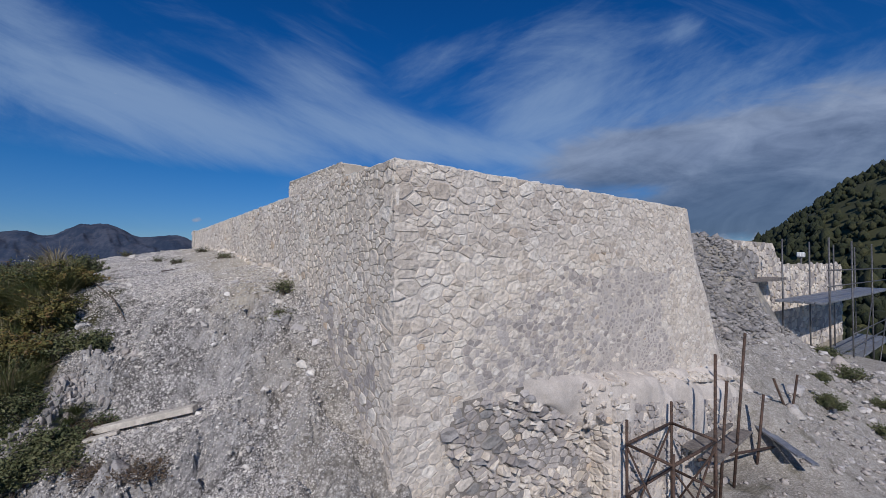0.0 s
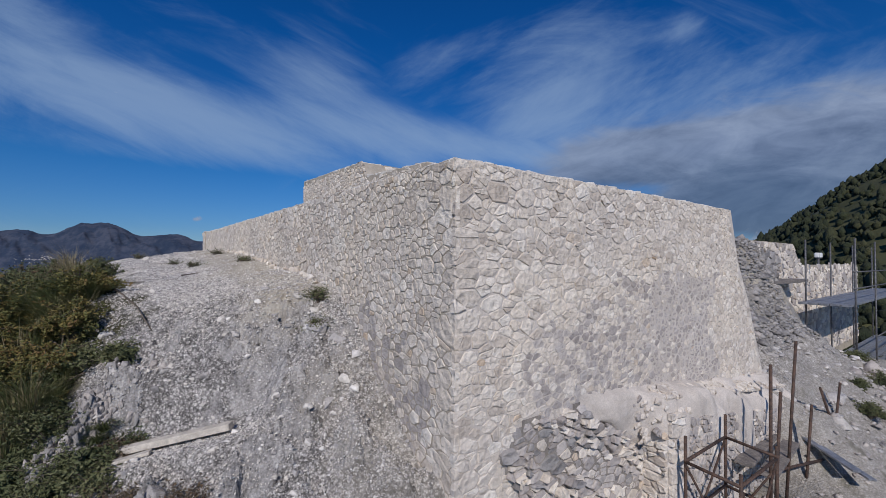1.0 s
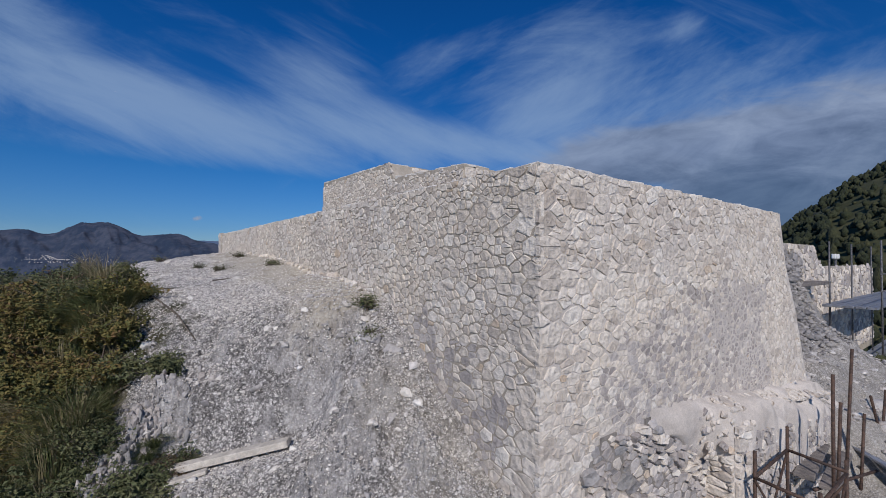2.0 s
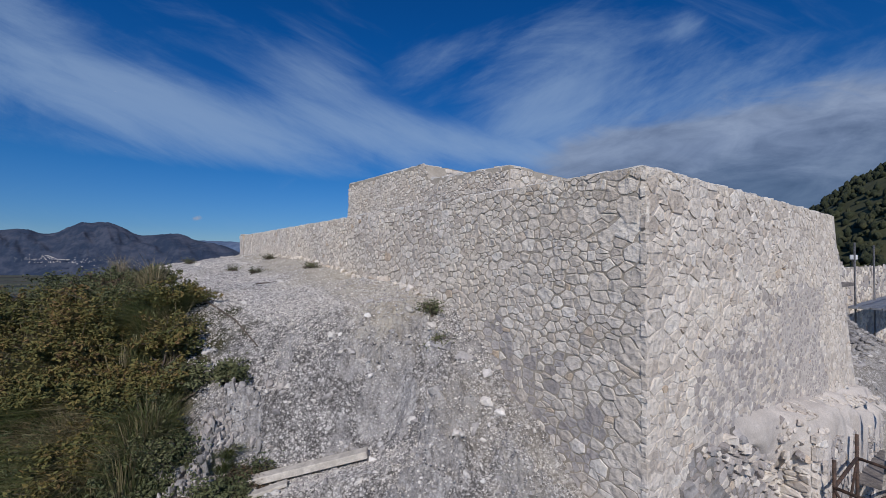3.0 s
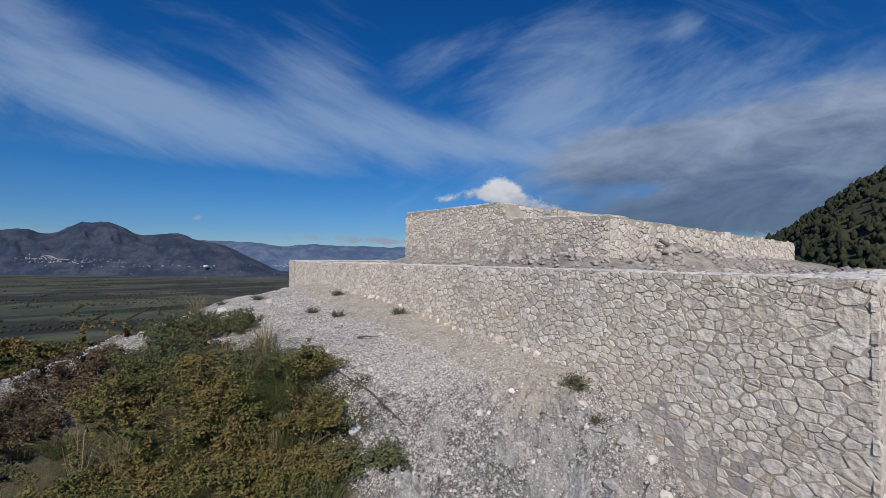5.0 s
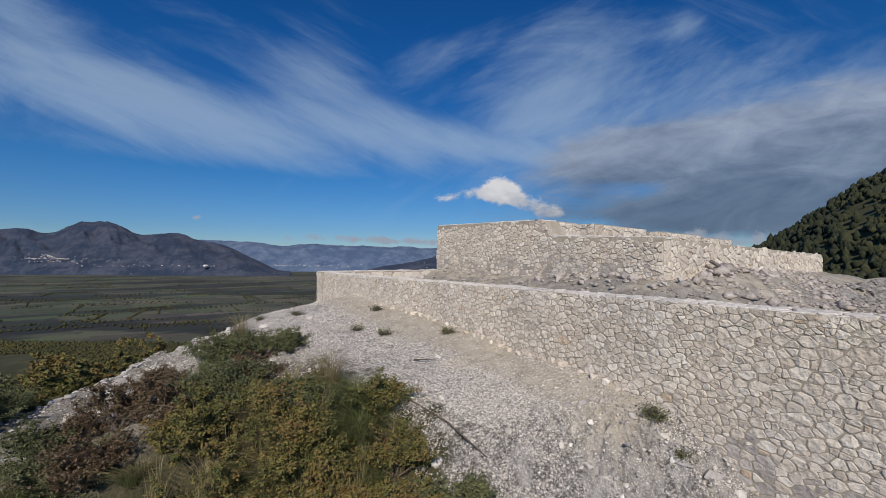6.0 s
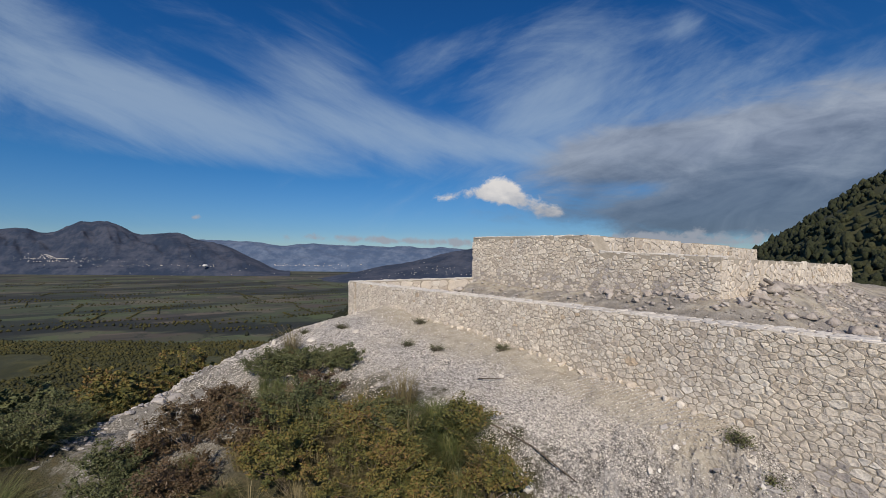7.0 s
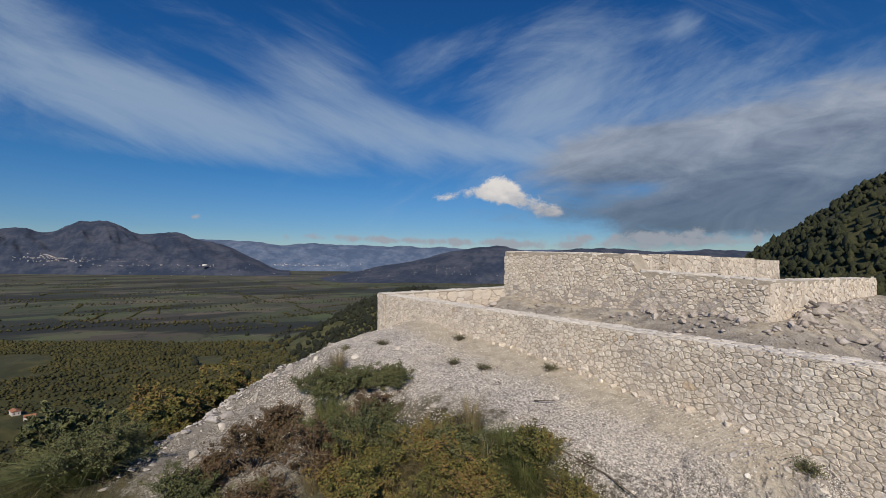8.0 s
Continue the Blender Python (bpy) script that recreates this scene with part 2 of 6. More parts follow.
    dark_rock = n.ramp(n.math("ADD", n.math("MULTIPLY", mid, 0.6), n.math("MULTIPLY", fine, 0.4)), [(0.32, (0.10, 0.093, 0.085)), (0.5, (0.24, 0.225, 0.21)), (0.68, (0.44, 0.42, 0.40))])
    bankside = n.math("MULTIPLY", bankside, n.step(n.math("ADD", y, n.math("MULTIPLY", n.math("SUBTRACT", mid, 0.5), 1.5)), 0.2, 0.9))
    near = n.mix(n.math("MULTIPLY", bankside, 0.9), near, dark_rock)
    yard = n.math("MULTIPLY", n.step(x, 1.0, 2.5), n.math("SUBTRACT", 1.0, n.step(n.math("ADD", y, n.math("MULTIPLY", n.math("SUBTRACT", mid, 0.5), 0.8)), -0.3, 0.1)))
    near = n.mix(n.math("MULTIPLY", yard, n.math("SUBTRACT", 0.9, n.math("MULTIPLY", n.step(x, 6.2, 8.0), 0.4))), near, n.mix(n.step(n.noise(p, 1.7, 5.0, 0.65), 0.54, 0.64), n.mix(0.35, dark_rock, gravel), herb))
    gully = n.math("MULTIPLY", n.step(n.math("ADD", x, n.math("MULTIPLY", n.math("SUBTRACT", wide, 0.5), 1.4)), -0.95, -0.55), n.math("SUBTRACT", 1.0, n.step(y, 1.3, 2.0)))
    near = n.mix(n.math("MULTIPLY", gully, 0.4), near, n.mix(0.5, soil, dark_rock))
    near = n.mix(n.math("MULTIPLY", foot, 0.85), near, soil)
    near = n.mix(n.math("MULTIPLY", n.step(wide, 0.56, 0.68), 0.35), near, soil)
    inside = n.math("MULTIPLY", n.step(x, 0.4, 0.7), n.step(y, 0.4, 0.7))
    near = n.mix(n.math("MULTIPLY", inside, 0.75), near, n.mix(n.step(n.noise(p, 1.3, 5.0, 0.65), 0.42, 0.62), dark_rock, soil))
    # scrub and grass down the flanks
    west = n.math("ADD", n.math("ADD", n.math("MULTIPLY", x, -0.9), n.math("MULTIPLY", z, -0.8)), n.math("MULTIPLY", n.math("SUBTRACT", mid, 0.5), 2.4))
    patch = n.math("SUBTRACT", n.math("MULTIPLY", x, -1.0), n.math("ADD", n.math("SUBTRACT", 2.55, n.math("MULTIPLY", n.step(y, 2.9, 3.7), 0.95)), n.math("MULTIPLY", n.math("SUBTRACT", y, 3.5), 0.12)))
    patch = n.math("ADD", patch, n.math("MULTIPLY", n.math("SUBTRACT", n.noise(p, 2.6, 5.0, 0.65), 0.5), 2.2))
    near = n.mix(n.math("MULTIPLY", n.step(patch, -0.05, 0.45), n.math("SUBTRACT", 1.0, n.math("MULTIPLY", n.step(y, 6.0, 7.5), 0.55))), near, herb)
    near = n.mix(n.step(west, 3.6, 4.6), near, herb)
    # valley fields
    def plots(sx, sy):
        cell = n.add("ShaderNodeTexVoronoi", {"Vector": n.vec("MULTIPLY", n.vec("ADD", p, n.vec("MULTIPLY", n.join(n.noise(p, 0.004, 2.0), n.noise(p, 0.005, 2.0), 0.0), (140, 140, 0))), (sx, sy, 0.0)), "Scale": 1.0})
        cell.distance = "CHEBYCHEV"
        return n.add("ShaderNodeSeparateColor", {0: cell.outputs["Color"]}).outputs[0]

    tones = [(0.0, (0.030, 0.036, 0.026)), (0.2, (0.070, 0.100, 0.040)), (0.4, (0.115, 0.092, 0.068)), (0.55, (0.036, 0.050, 0.030)), (0.7, (0.105, 0.145, 0.055)), (0.85, (0.175, 0.150, 0.105)), (1.0, (0.060, 0.054, 0.048))]
    fields = n.mix(0.62, n.ramp(plots(0.0032, 0.0042), tones), n.ramp(plots(0.0085, 0.014), tones))
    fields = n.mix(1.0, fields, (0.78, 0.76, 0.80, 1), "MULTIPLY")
    # cloud shadows on the plain, put into the field colour as dark belts
    shade_belts = n.noise(n.vec("MULTIPLY", p, (0.0011, 0.0036, 0.0)), 1.0, 4.0, 0.55)
    fields = n.mix(n.math("MULTIPLY", n.step(shade_belts, 0.52, 0.55), 0.8), fields, (0.010, 0.014, 0.012, 1))
    # one nearer band of cloud shadow, painted across the fields the same way
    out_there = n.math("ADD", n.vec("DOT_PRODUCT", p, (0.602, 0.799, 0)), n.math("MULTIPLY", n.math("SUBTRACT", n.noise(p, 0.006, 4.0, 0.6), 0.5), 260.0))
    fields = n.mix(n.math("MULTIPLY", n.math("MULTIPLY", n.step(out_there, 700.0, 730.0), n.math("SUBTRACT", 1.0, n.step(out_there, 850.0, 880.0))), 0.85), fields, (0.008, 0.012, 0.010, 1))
    trees = n.noise(n.vec("MULTIPLY", p, (0.030, 0.016, 0.0)), 1.0, 5.0, 0.75)
    fields = n.mix(n.math("MULTIPLY", n.step(trees, 0.56, 0.62), 0.85), fields, (0.016, 0.024, 0.012, 1))
    woods = n.ramp(n.noise(p, 0.05, 6.0, 0.7), [(0.3, (0.022, 0.026, 0.010)), (0.5, (0.040, 0.043, 0.014)), (0.62, (0.066, 0.064, 0.022)), (0.8, (0.09, 0.072, 0.032))])
    away = n.vec("LENGTH", n.vec("MULTIPLY", p, (1, 1, 0)))
    woods = n.mix(n.step(x, 40.0, 110.0), woods, n.ramp(n.noise(p, 0.09, 6.0, 0.7), [(0.3, (0.022, 0.030, 0.012)), (0.5, (0.062, 0.066, 0.026)), (0.7, (0.115, 0.110, 0.048))]))
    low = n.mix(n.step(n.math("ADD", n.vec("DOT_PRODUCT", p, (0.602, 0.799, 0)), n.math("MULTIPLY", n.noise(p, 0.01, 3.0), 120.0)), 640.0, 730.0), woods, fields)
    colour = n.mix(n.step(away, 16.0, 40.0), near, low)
    height = n.math("ADD", n.math("MULTIPLY", fine, 0.35), n.math("ADD", n.math("MULTIPLY", mid, 0.8), n.math("MULTIPLY", cells.outputs[0], 0.22)))
    finish(n, colour, 0.95, height, 1.0, 0.05)
    return mat


hill_ground = ground_material()


def leaf_material(name, stops, rough=0.6):
    mat, n = material(name)
    p = where(n)
    colour = n.ramp(n.math("ADD", n.math("MULTIPLY", chance(n), 0.55), n.math("MULTIPLY", n.step(n.noise(p, 1.9, 3.0), 0.32, 0.68), 0.45)), stops)
    finish(n, colour, rough, Subsurface_Weight=0.0)
    return mat


def canopy_material(name, stops, size):
    """Crowns seen from afar: clumps of leaves, light and dark, as relief and colour."""
    mat, n = material(name)
    p = where(n)
    clump, leafy = n.noise(p, 1.0 / size, 5.0, 0.7), n.noise(p, 0.012, 3.0, 0.6)
    colour = n.ramp(n.math("ADD", n.math("ADD", n.math("MULTIPLY", chance(n), 0.45), n.math("MULTIPLY", n.step(leafy, 0.35, 0.65), 0.25)), n.math("MULTIPLY", n.step(clump, 0.3, 0.7), 0.30)), stops)
    finish(n, colour, 0.9, clump, 1.0, size * 1.2)
    return mat


oak_leaf = leaf_material("oak_leaf", [(0.0, (0.044, 0.056, 0.017)), (0.35, (0.100, 0.104, 0.030)), (0.65, (0.170, 0.138, 0.038)), (0.88, (0.180, 0.108, 0.042)), (1.0, (0.105, 0.064, 0.034))], 0.85)
russet_leaf = leaf_material("russet_leaf", [(0.0, (0.06, 0.042, 0.024)), (0.4, (0.115, 0.070, 0.038)), (0.7, (0.085, 0.065, 0.034)), (1.0, (0.17, 0.12, 0.065))])
green_leaf = leaf_material("evergreen_leaf", [(0.0, (0.042, 0.056, 0.022)), (0.5, (0.086, 0.100, 0.040)), (1.0, (0.15, 0.15, 0.068))], 0.75)
grass_blade = leaf_material("grass_blade", [(0.0, (0.050, 0.072, 0.023)), (0.5, (0.098, 0.118, 0.040)), (0.8, (0.17, 0.16, 0.07)), (1.0, (0.29, 0.25, 0.135))])
dry_blade = leaf_material("dry_grass_blade", [(0.0, (0.10, 0.085, 0.04)), (0.5, (0.20, 0.165, 0.09)), (1.0, (0.32, 0.27, 0.16))])
wood_far = canopy_material("woodland", [(0.0, (0.018, 0.021, 0.007)), (0.3, (0.034, 0.036, 0.010)), (0.55, (0.052, 0.051, 0.013)), (0.8, (0.078, 0.066, 0.017)), (1.0, (0.095, 0.060, 0.020))], 0.5)
# woodland colour darkened to hold the cloud shadow over the spur
shaded_pine_far = canopy_material("cloud_shaded_woodland", [(0.0, (0.007, 0.011, 0.007)), (0.5, (0.014, 0.020, 0.010)), (1.0, (0.026, 0.030, 0.014))], 0.9)


hill_wood = canopy_material("holm_oak_woodland", [(0.0, (0.012, 0.018, 0.008)), (0.5, (0.028, 0.038, 0.015)), (0.85, (0.060, 0.064, 0.026)), (1.0, (0.085, 0.078, 0.034))], 0.45)
cap_stone = stone_material("lime_washed_coping", [(0.0, (0.62, 0.59, 0.545)), (0.5, (0.71, 0.68, 0.635)), (1.0, (0.77, 0.745, 0.705))], (0.45, 0.42, 0.38), 0.25)


def plain_material(name, light, dark, scale=9.0, rough=0.8, metal=0.0, bump=0.4):
    mat, n = material(name)
    p = where(n)
    a, b = n.noise(p, scale, 5.0, 0.65), n.noise(p, scale * 7, 4.0, 0.6)
    colour = n.mix(n.step(n.math("ADD", n.math("MULTIPLY", a, 0.7), n.math("MULTIPLY", b, 0.3)), 0.38, 0.62), (*dark, 1), (*light, 1))
    finish(n, colour, rough, n.math("ADD", a, n.math("MULTIPLY", b, 0.5)), bump, 0.01, metal)
    return mat


rust = plain_material("rusty_steel", (0.125, 0.075, 0.055), (0.045, 0.033, 0.030), 22.0, 0.75, 0.3)
dark_steel = plain_material("dull_steel", (0.17, 0.17, 0.18), (0.07, 0.07, 0.075), 14.0, 0.55, 0.5)
deck_metal = plain_material("galvanised_deck", (0.36, 0.38, 0.42), (0.20, 0.21, 0.235), 6.0, 0.5, 0.5)
pale_wood = plain_material("bleached_timber", (0.62, 0.57, 0.50), (0.42, 0.38, 0.33), 12.0, 0.8)
dark_wood = plain_material("weathered_board", (0.24, 0.21, 0.19), (0.11, 0.10, 0.095), 10.0, 0.85)
bark = plain_material("twig_bark", (0.16, 0.125, 0.10), (0.07, 0.055, 0.045), 30.0, 0.9)
lamp_white = plain_material("lamp_housing", (0.72, 0.73, 0.72), (0.60, 0.61, 0.60), 8.0, 0.5)
house_wall = plain_material("house_plaster", (0.60, 0.57, 0.53), (0.45, 0.42, 0.39), 0.5, 0.9)
roof_tile = plain_material("clay_roof", (0.36, 0.16, 0.09), (0.24, 0.11, 0.07), 1.5, 0.9)
quarry_white = plain_material("quarry_face", (0.62, 0.62, 0.62), (0.45, 0.45, 0.46), 0.02, 0.95)


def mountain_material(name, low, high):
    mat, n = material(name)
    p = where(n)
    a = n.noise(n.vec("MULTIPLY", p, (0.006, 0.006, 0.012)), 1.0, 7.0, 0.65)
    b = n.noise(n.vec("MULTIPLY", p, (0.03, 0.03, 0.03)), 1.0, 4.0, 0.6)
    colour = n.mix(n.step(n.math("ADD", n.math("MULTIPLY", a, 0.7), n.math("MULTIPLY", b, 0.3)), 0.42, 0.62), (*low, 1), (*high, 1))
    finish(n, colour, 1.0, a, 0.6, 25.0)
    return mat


# distance haze is put into the base colours: blue near, paler blue beyond
near_range = mountain_material("hazed_wooded_mountain", (0.015, 0.029, 0.060), (0.052, 0.063, 0.096))
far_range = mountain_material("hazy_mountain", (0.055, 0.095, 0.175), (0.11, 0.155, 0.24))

# ---- mesh helpers ----


def mesh_object(name, verts, faces, mat, parent=None, label="", smooth=False):
    me = bpy.data.meshes.new(name)
    me.from_pydata(verts, [], faces)
    me.materials.append(mat)
    if smooth:
        me.polygons.foreach_set("use_smooth", [True] * len(me.polygons))
    me.update()
    ob = new(name, me)
    ob.parent = parent
    return tagged(ob, label)


def part(name, bm, mat, parent=None, label="", smooth=False):
    me = bpy.data.meshes.new(name)
    bm.to_mesh(me)
    bm.free()
    me.materials.append(mat)
    if smooth:
        me.polygons.foreach_set("use_smooth", [True] * len(me.polygons))
    ob = new(name, me)
    ob.parent = parent
    return tagged(ob, label)


def empty(name, x, y, z, turn=0.0):
    ob = new(name)
    ob.matrix_basis = pose(x, y, z, 0, 0, turn)
    return ob


def box_bm(size, centre=(0, 0, 0), bevel=0.0):
    bm = bmesh.new()
    bmesh.ops.create_cube(bm, size=1.0, matrix=Matrix.Translation(centre) @ Matrix.Diagonal((*size, 1)))
    if bevel:
        bmesh.ops.bevel(bm, geom=bm.edges[:], offset=bevel, segments=1, affect="EDGES")
    return bm


def tube(points, radius, sides=7):
    """Vertices and faces of a round bar along points."""
    verts, faces = [], []
    points = [Vector(p) for p in points]
    for i, p in enumerate(points):
        way = (points[min(i + 1, len(points) - 1)] - points[max(i - 1, 0)]).normalized()
        side = way.cross((0, 0, 1) if abs(way.z) < 0.9 else (1, 0, 0)).normalized()
        other = way.cross(side)
        r = radius[i] if isinstance(radius, (list, tuple)) else radius
        for k in range(sides):
            a = 2 * math.pi * k / sides
            verts.append(p + side * (r * math.cos(a)) + other * (r * math.sin(a)))
    for i in range(len(points) - 1):
        for k in range(sides):
            a, b = i * sides + k, i * sides + (k + 1) % sides
            faces.append((a, b, b + sides, a + sides))
    faces += [tuple(range(sides))[::-1], tuple(range(len(verts) - sides, len(verts)))]
    return verts, faces


def bar(name, a, b, radius, mat, parent, label=""):
    return mesh_object(name, *tube([a, b], radius), mat, parent, label, smooth=True)


# ---- relief ----


def lattice(ix, iy, seed):
    h = (ix.astype(np.int64) * 374761393 + iy.astype(np.int64) * 668265263 + seed * 974634777) & 0x7FFFFFFF
    h = ((h ^ (h >> 13)) * 1274126177) & 0x7FFFFFFF
    return ((h ^ (h >> 16)) & 0xFFFF) / 65535.0


def value_noise(x, y, seed=0):
    ix, iy = np.floor(x), np.floor(y)
    fx, fy = x - ix, y - iy
    fx, fy = fx * fx * (3 - 2 * fx), fy * fy * (3 - 2 * fy)
    a, b = lattice(ix, iy, seed), lattice(ix + 1, iy, seed)
    c, d = lattice(ix, iy + 1, seed), lattice(ix + 1, iy + 1, seed)
    return (a + (b - a) * fx) * (1 - fy) + (c + (d - c) * fx) * fy - 0.5


def fbm(x, y, scale, octaves=4, seed=0, rough=0.55):
    out, amp = 0, 1.0
    for k in range(octaves):
        out, amp, scale = out + amp * value_noise(x * scale + 17.3 * k, y * scale - 9.1 * k, seed + k), amp * rough, scale * 2.03
    return out


def smooth(a, b, v):
    t = np.clip((v - a) / (b - a), 0, 1)
    return t * t * (3 - 2 * t)


def soft(v, k):
    return k * np.logaddexp(0, np.clip(v / k, -60, 60))


def ground_plain(x, y):
    """The hill's form without its small relief."""
    x, y = np.asarray(x, float), np.asarray(y, float)
    # shelf along the west wall, tilted away from it
    west = 2.92 + 0.075 * (np.clip(y, 1.0, 15.0) - 2.0) - 0.62 * soft(y - 10.7, 0.4) + 0.16 * np.minimum(x, 0) - 0.24 * soft(-x - 2.2, 0.3)
    brow = (1.98 - 0.93 * x - y) / 1.366
    west = west - 0.95 * soft(brow, 0.16) + 0.45 * soft(brow - 1.6, 0.4)
    west = west - 0.32 * smooth(-0.45, -0.02, x) * smooth(-0.2, 0.5, brow)
    edge = np.maximum((x + 6.0) * -0.707 + (y - 9.3) * 0.707, y - 12.2)
    west = west - 0.80 * soft(edge, 0.2)
    # south foot of the keep, rubble bank further east, court inside
    low = 0.10 - 0.10 * soft(-y - 0.8, 0.5) - 0.35 * soft(-x - 0.3, 0.3)
    bank = (0.44 * smooth(-2.1, 1.1, y) + 0.56 * smooth(0.75, 1.95, y + 0.10 * np.sin(x * 2.3))) * (1 - 0.88 * smooth(10.5, 16.0, x - 0.9 * y))
    d = np.hypot(np.maximum(1.93 - x, 0), np.maximum(3.15 - y, 0))
    court = 3.66 + 0.50 * np.exp(-((d / 1.1) ** 2)) * (1 - smooth(8.6, 10.0, y)) - 0.35 * smooth(8.6, 10.5, y) - 0.5 * smooth(8, 24, x)
    court = court + 0.24 * np.exp(-(((x - 3.9) / 1.3) ** 2) - ((y - 2.65) / 0.42) ** 2)
    inner = smooth(0.08, 0.36, y)
    east = low + (court - low) * np.where(x < 5.6, inner, inner + (bank - inner) * smooth(5.6, 6.6, x))
    east = np.where(y > 12.3, 3.3 - 0.7 * (y - 12.3), east)
    west = west + 1.7 * np.exp(-(((x + 7.5) / 1.4) ** 2) - ((y - 10.4) / 1.7) ** 2)
    local = west + (east - west) * smooth(0.10, 0.34, x)
    local = np.maximum(local, -14.0)
    # the mountainside and the plain
    r = np.hypot(x, y - 3)
    reach = 150 + 260 * smooth(-0.1, 0.9, (x * 0.95 - y * 0.3) / (r + 1))
    far = 1.0 - 131.0 * (1 - np.exp(-r / reach))
    far = np.maximum(far, -128.0) - 2 * smooth(300, 1500, r)
    far = far + 98.5 * np.exp(-(((x - 228) / 106) ** 2 + ((y + 10) / 106) ** 2))
    far = far + 82 * np.exp(-(((x - 330) / 125) ** 2 + ((y - 505) / 150) ** 2))
    far = far + fbm(x, y, 0.012, 4, 40) * 14 * smooth(25, 90, r) * (1 - smooth(500, 900, r))
    return local + (far - local) * smooth(13, 42, r)


def blocks(x, y, scale, seed):
    """Flat-topped blocks with steps between: a random height for the nearest of jittered sites."""
    x, y = x * scale, y * scale
    ix, iy = np.floor(x), np.floor(y)
    best, out = np.full(np.shape(x), 9.0), np.zeros(np.shape(x))
    for dx in (-1, 0, 1):
        for dy in (-1, 0, 1):
            cx, cy = ix + dx, iy + dy
            d = (x - cx - lattice(cx, cy, seed)) ** 2 + (y - cy - lattice(cx, cy, seed + 1)) ** 2
            tilt = (x - cx - 0.5) * (lattice(cx, cy, seed + 3) - 0.5) + (y - cy - 0.5) * (lattice(cx, cy, seed + 4) - 0.5)
            out = np.where(d < best, lattice(cx, cy, seed + 2) - 0.5 + 0.9 * tilt, out)
            best = np.minimum(d, best)
    return out


# where bedrock shows: x, y, reach, how far it stands out
OUTCROPS = ((-0.62, 2.22, 0.36, 0.45), (-0.36, 1.92, 0.20, 0.5), (-0.16, 1.66, 0.20, 0.6), (-0.78, 1.82, 0.17, 0.5), (-0.95, 2.08, 0.16, 0.5), (-0.62, 1.40, 0.26, 0.5), (-0.92, 2.45, 0.24, 0.35), (-2.05, 2.70, 0.24, 0.9),
            (-2.32, 2.60, 0.27, 0.9), (-2.48, 2.85, 0.24, 0.9), (-1.50, 2.92, 0.16, 0.35), (-0.85, 1.22, 0.26, 0.6), (-0.42, 0.75, 0.22, 0.6), (-1.30, 2.05, 0.18, 0.4), (-1.75, 1.35, 0.30, 0.8),
            (-2.25, 1.90, 0.26, 0.8), (-1.20, 1.10, 0.28, 0.7), (-2.62, 2.30, 0.30, 0.8), (-5.3, 9.6, 0.40, 0.4), (-4.4, 10.3, 0.40, 0.4), (-3.4, 11.2, 0.40, 0.35), (-2.2, 11.9, 0.40, 0.35), (-5.9, 8.9, 0.40, 0.5))


def bedrock(x, y):
    """How much bare rock shows, and how high it stands."""
    x, y = np.asarray(x, float), np.asarray(y, float)
    share, rise = np.zeros(np.shape(x)), np.zeros(np.shape(x))
    if np.all((x < -6.8) | (x > 0.5) | (y < -0.2) | (y > 12.8)):
        return share, rise
    wx, wy = x + 0.10 * fbm(x, y, 5.0, 3, 61), y + 0.10 * fbm(x, y, 5.0, 3, 63)
    for cx, cy, r, tall in OUTCROPS:
        m = 1 - smooth(0.75, 1.25, np.hypot(wx - cx, (wy - cy) * 1.15) / r)
        share, rise = np.maximum(share, m), np.maximum(rise, m * r * tall * 0.55)
    form = 0.7 + 1.4 * blocks(wx + 0.3 * wy, wy, 5.0, 5) + 0.8 * blocks(wx, wy, 11.0, 15)
    return share, rise * np.clip(form, -0.2, 2.2)


def ground_height(x, y):
    x, y = np.asarray(x, float), np.asarray(y, float)
    r = np.hypot(x + 2, y - 4)
    near = 1 - smooth(14, 30, r)
    brow = (1.95 - 0.93 * x - y) / 1.366
    rocky = smooth(-0.5, 0.3, brow) * (1 - smooth(2.8, 4.5, brow)) * (x < 0.3)
    edge = smooth(-1.0, 0.1, np.maximum((x + 6.0) * -0.707 + (y - 9.3) * 0.707, y - 12.2))
    rocky = np.maximum(rocky, edge * 0.8)
    bank = smooth(6.2, 7.2, x) * (x < 16) * (y < 2.2) * smooth(-2.2, -1.0, y)
    rocky = np.maximum(rocky, bank * 0.9)
    ridged = 0.5 - np.abs(fbm(x * 1.0 + y * 0.35, y, 1.5, 5, 11)) * 2
    bumps = fbm(x, y, 0.9, 4, 3) * 0.12 + fbm(x, y, 6.0, 3, 7) * 0.028
    crag = ridged * 0.13 + fbm(x, y, 4.2, 3, 23) * 0.12 + np.abs(fbm(x, y, 8.0, 3, 29)) * 0.10
    # bed of the fallen plank
    along, off = (x + 1.60) * 0.844 - (y - 2.08) * 0.537, (x + 1.60) * 0.537 + (y - 2.08) * 0.844
    bed = np.exp(-((off / 0.30) ** 4)) * (1 - smooth(0.58, 0.95, np.abs(along)))
    return (ground_plain(x, y) + near * (bumps + rocky * crag) + bedrock(x, y)[1]) * (1 - bed) + bed * (1.52 + 0.22 * along)


def spread(centre, fine, half, growth, reach):
    out, step = list(np.arange(0, half, fine)), fine
    while out[-1] < reach:
        step *= growth
        out.append(out[-1] + step)
    out = np.array(out)
    return centre + np.r_[-out[:0:-1], out]


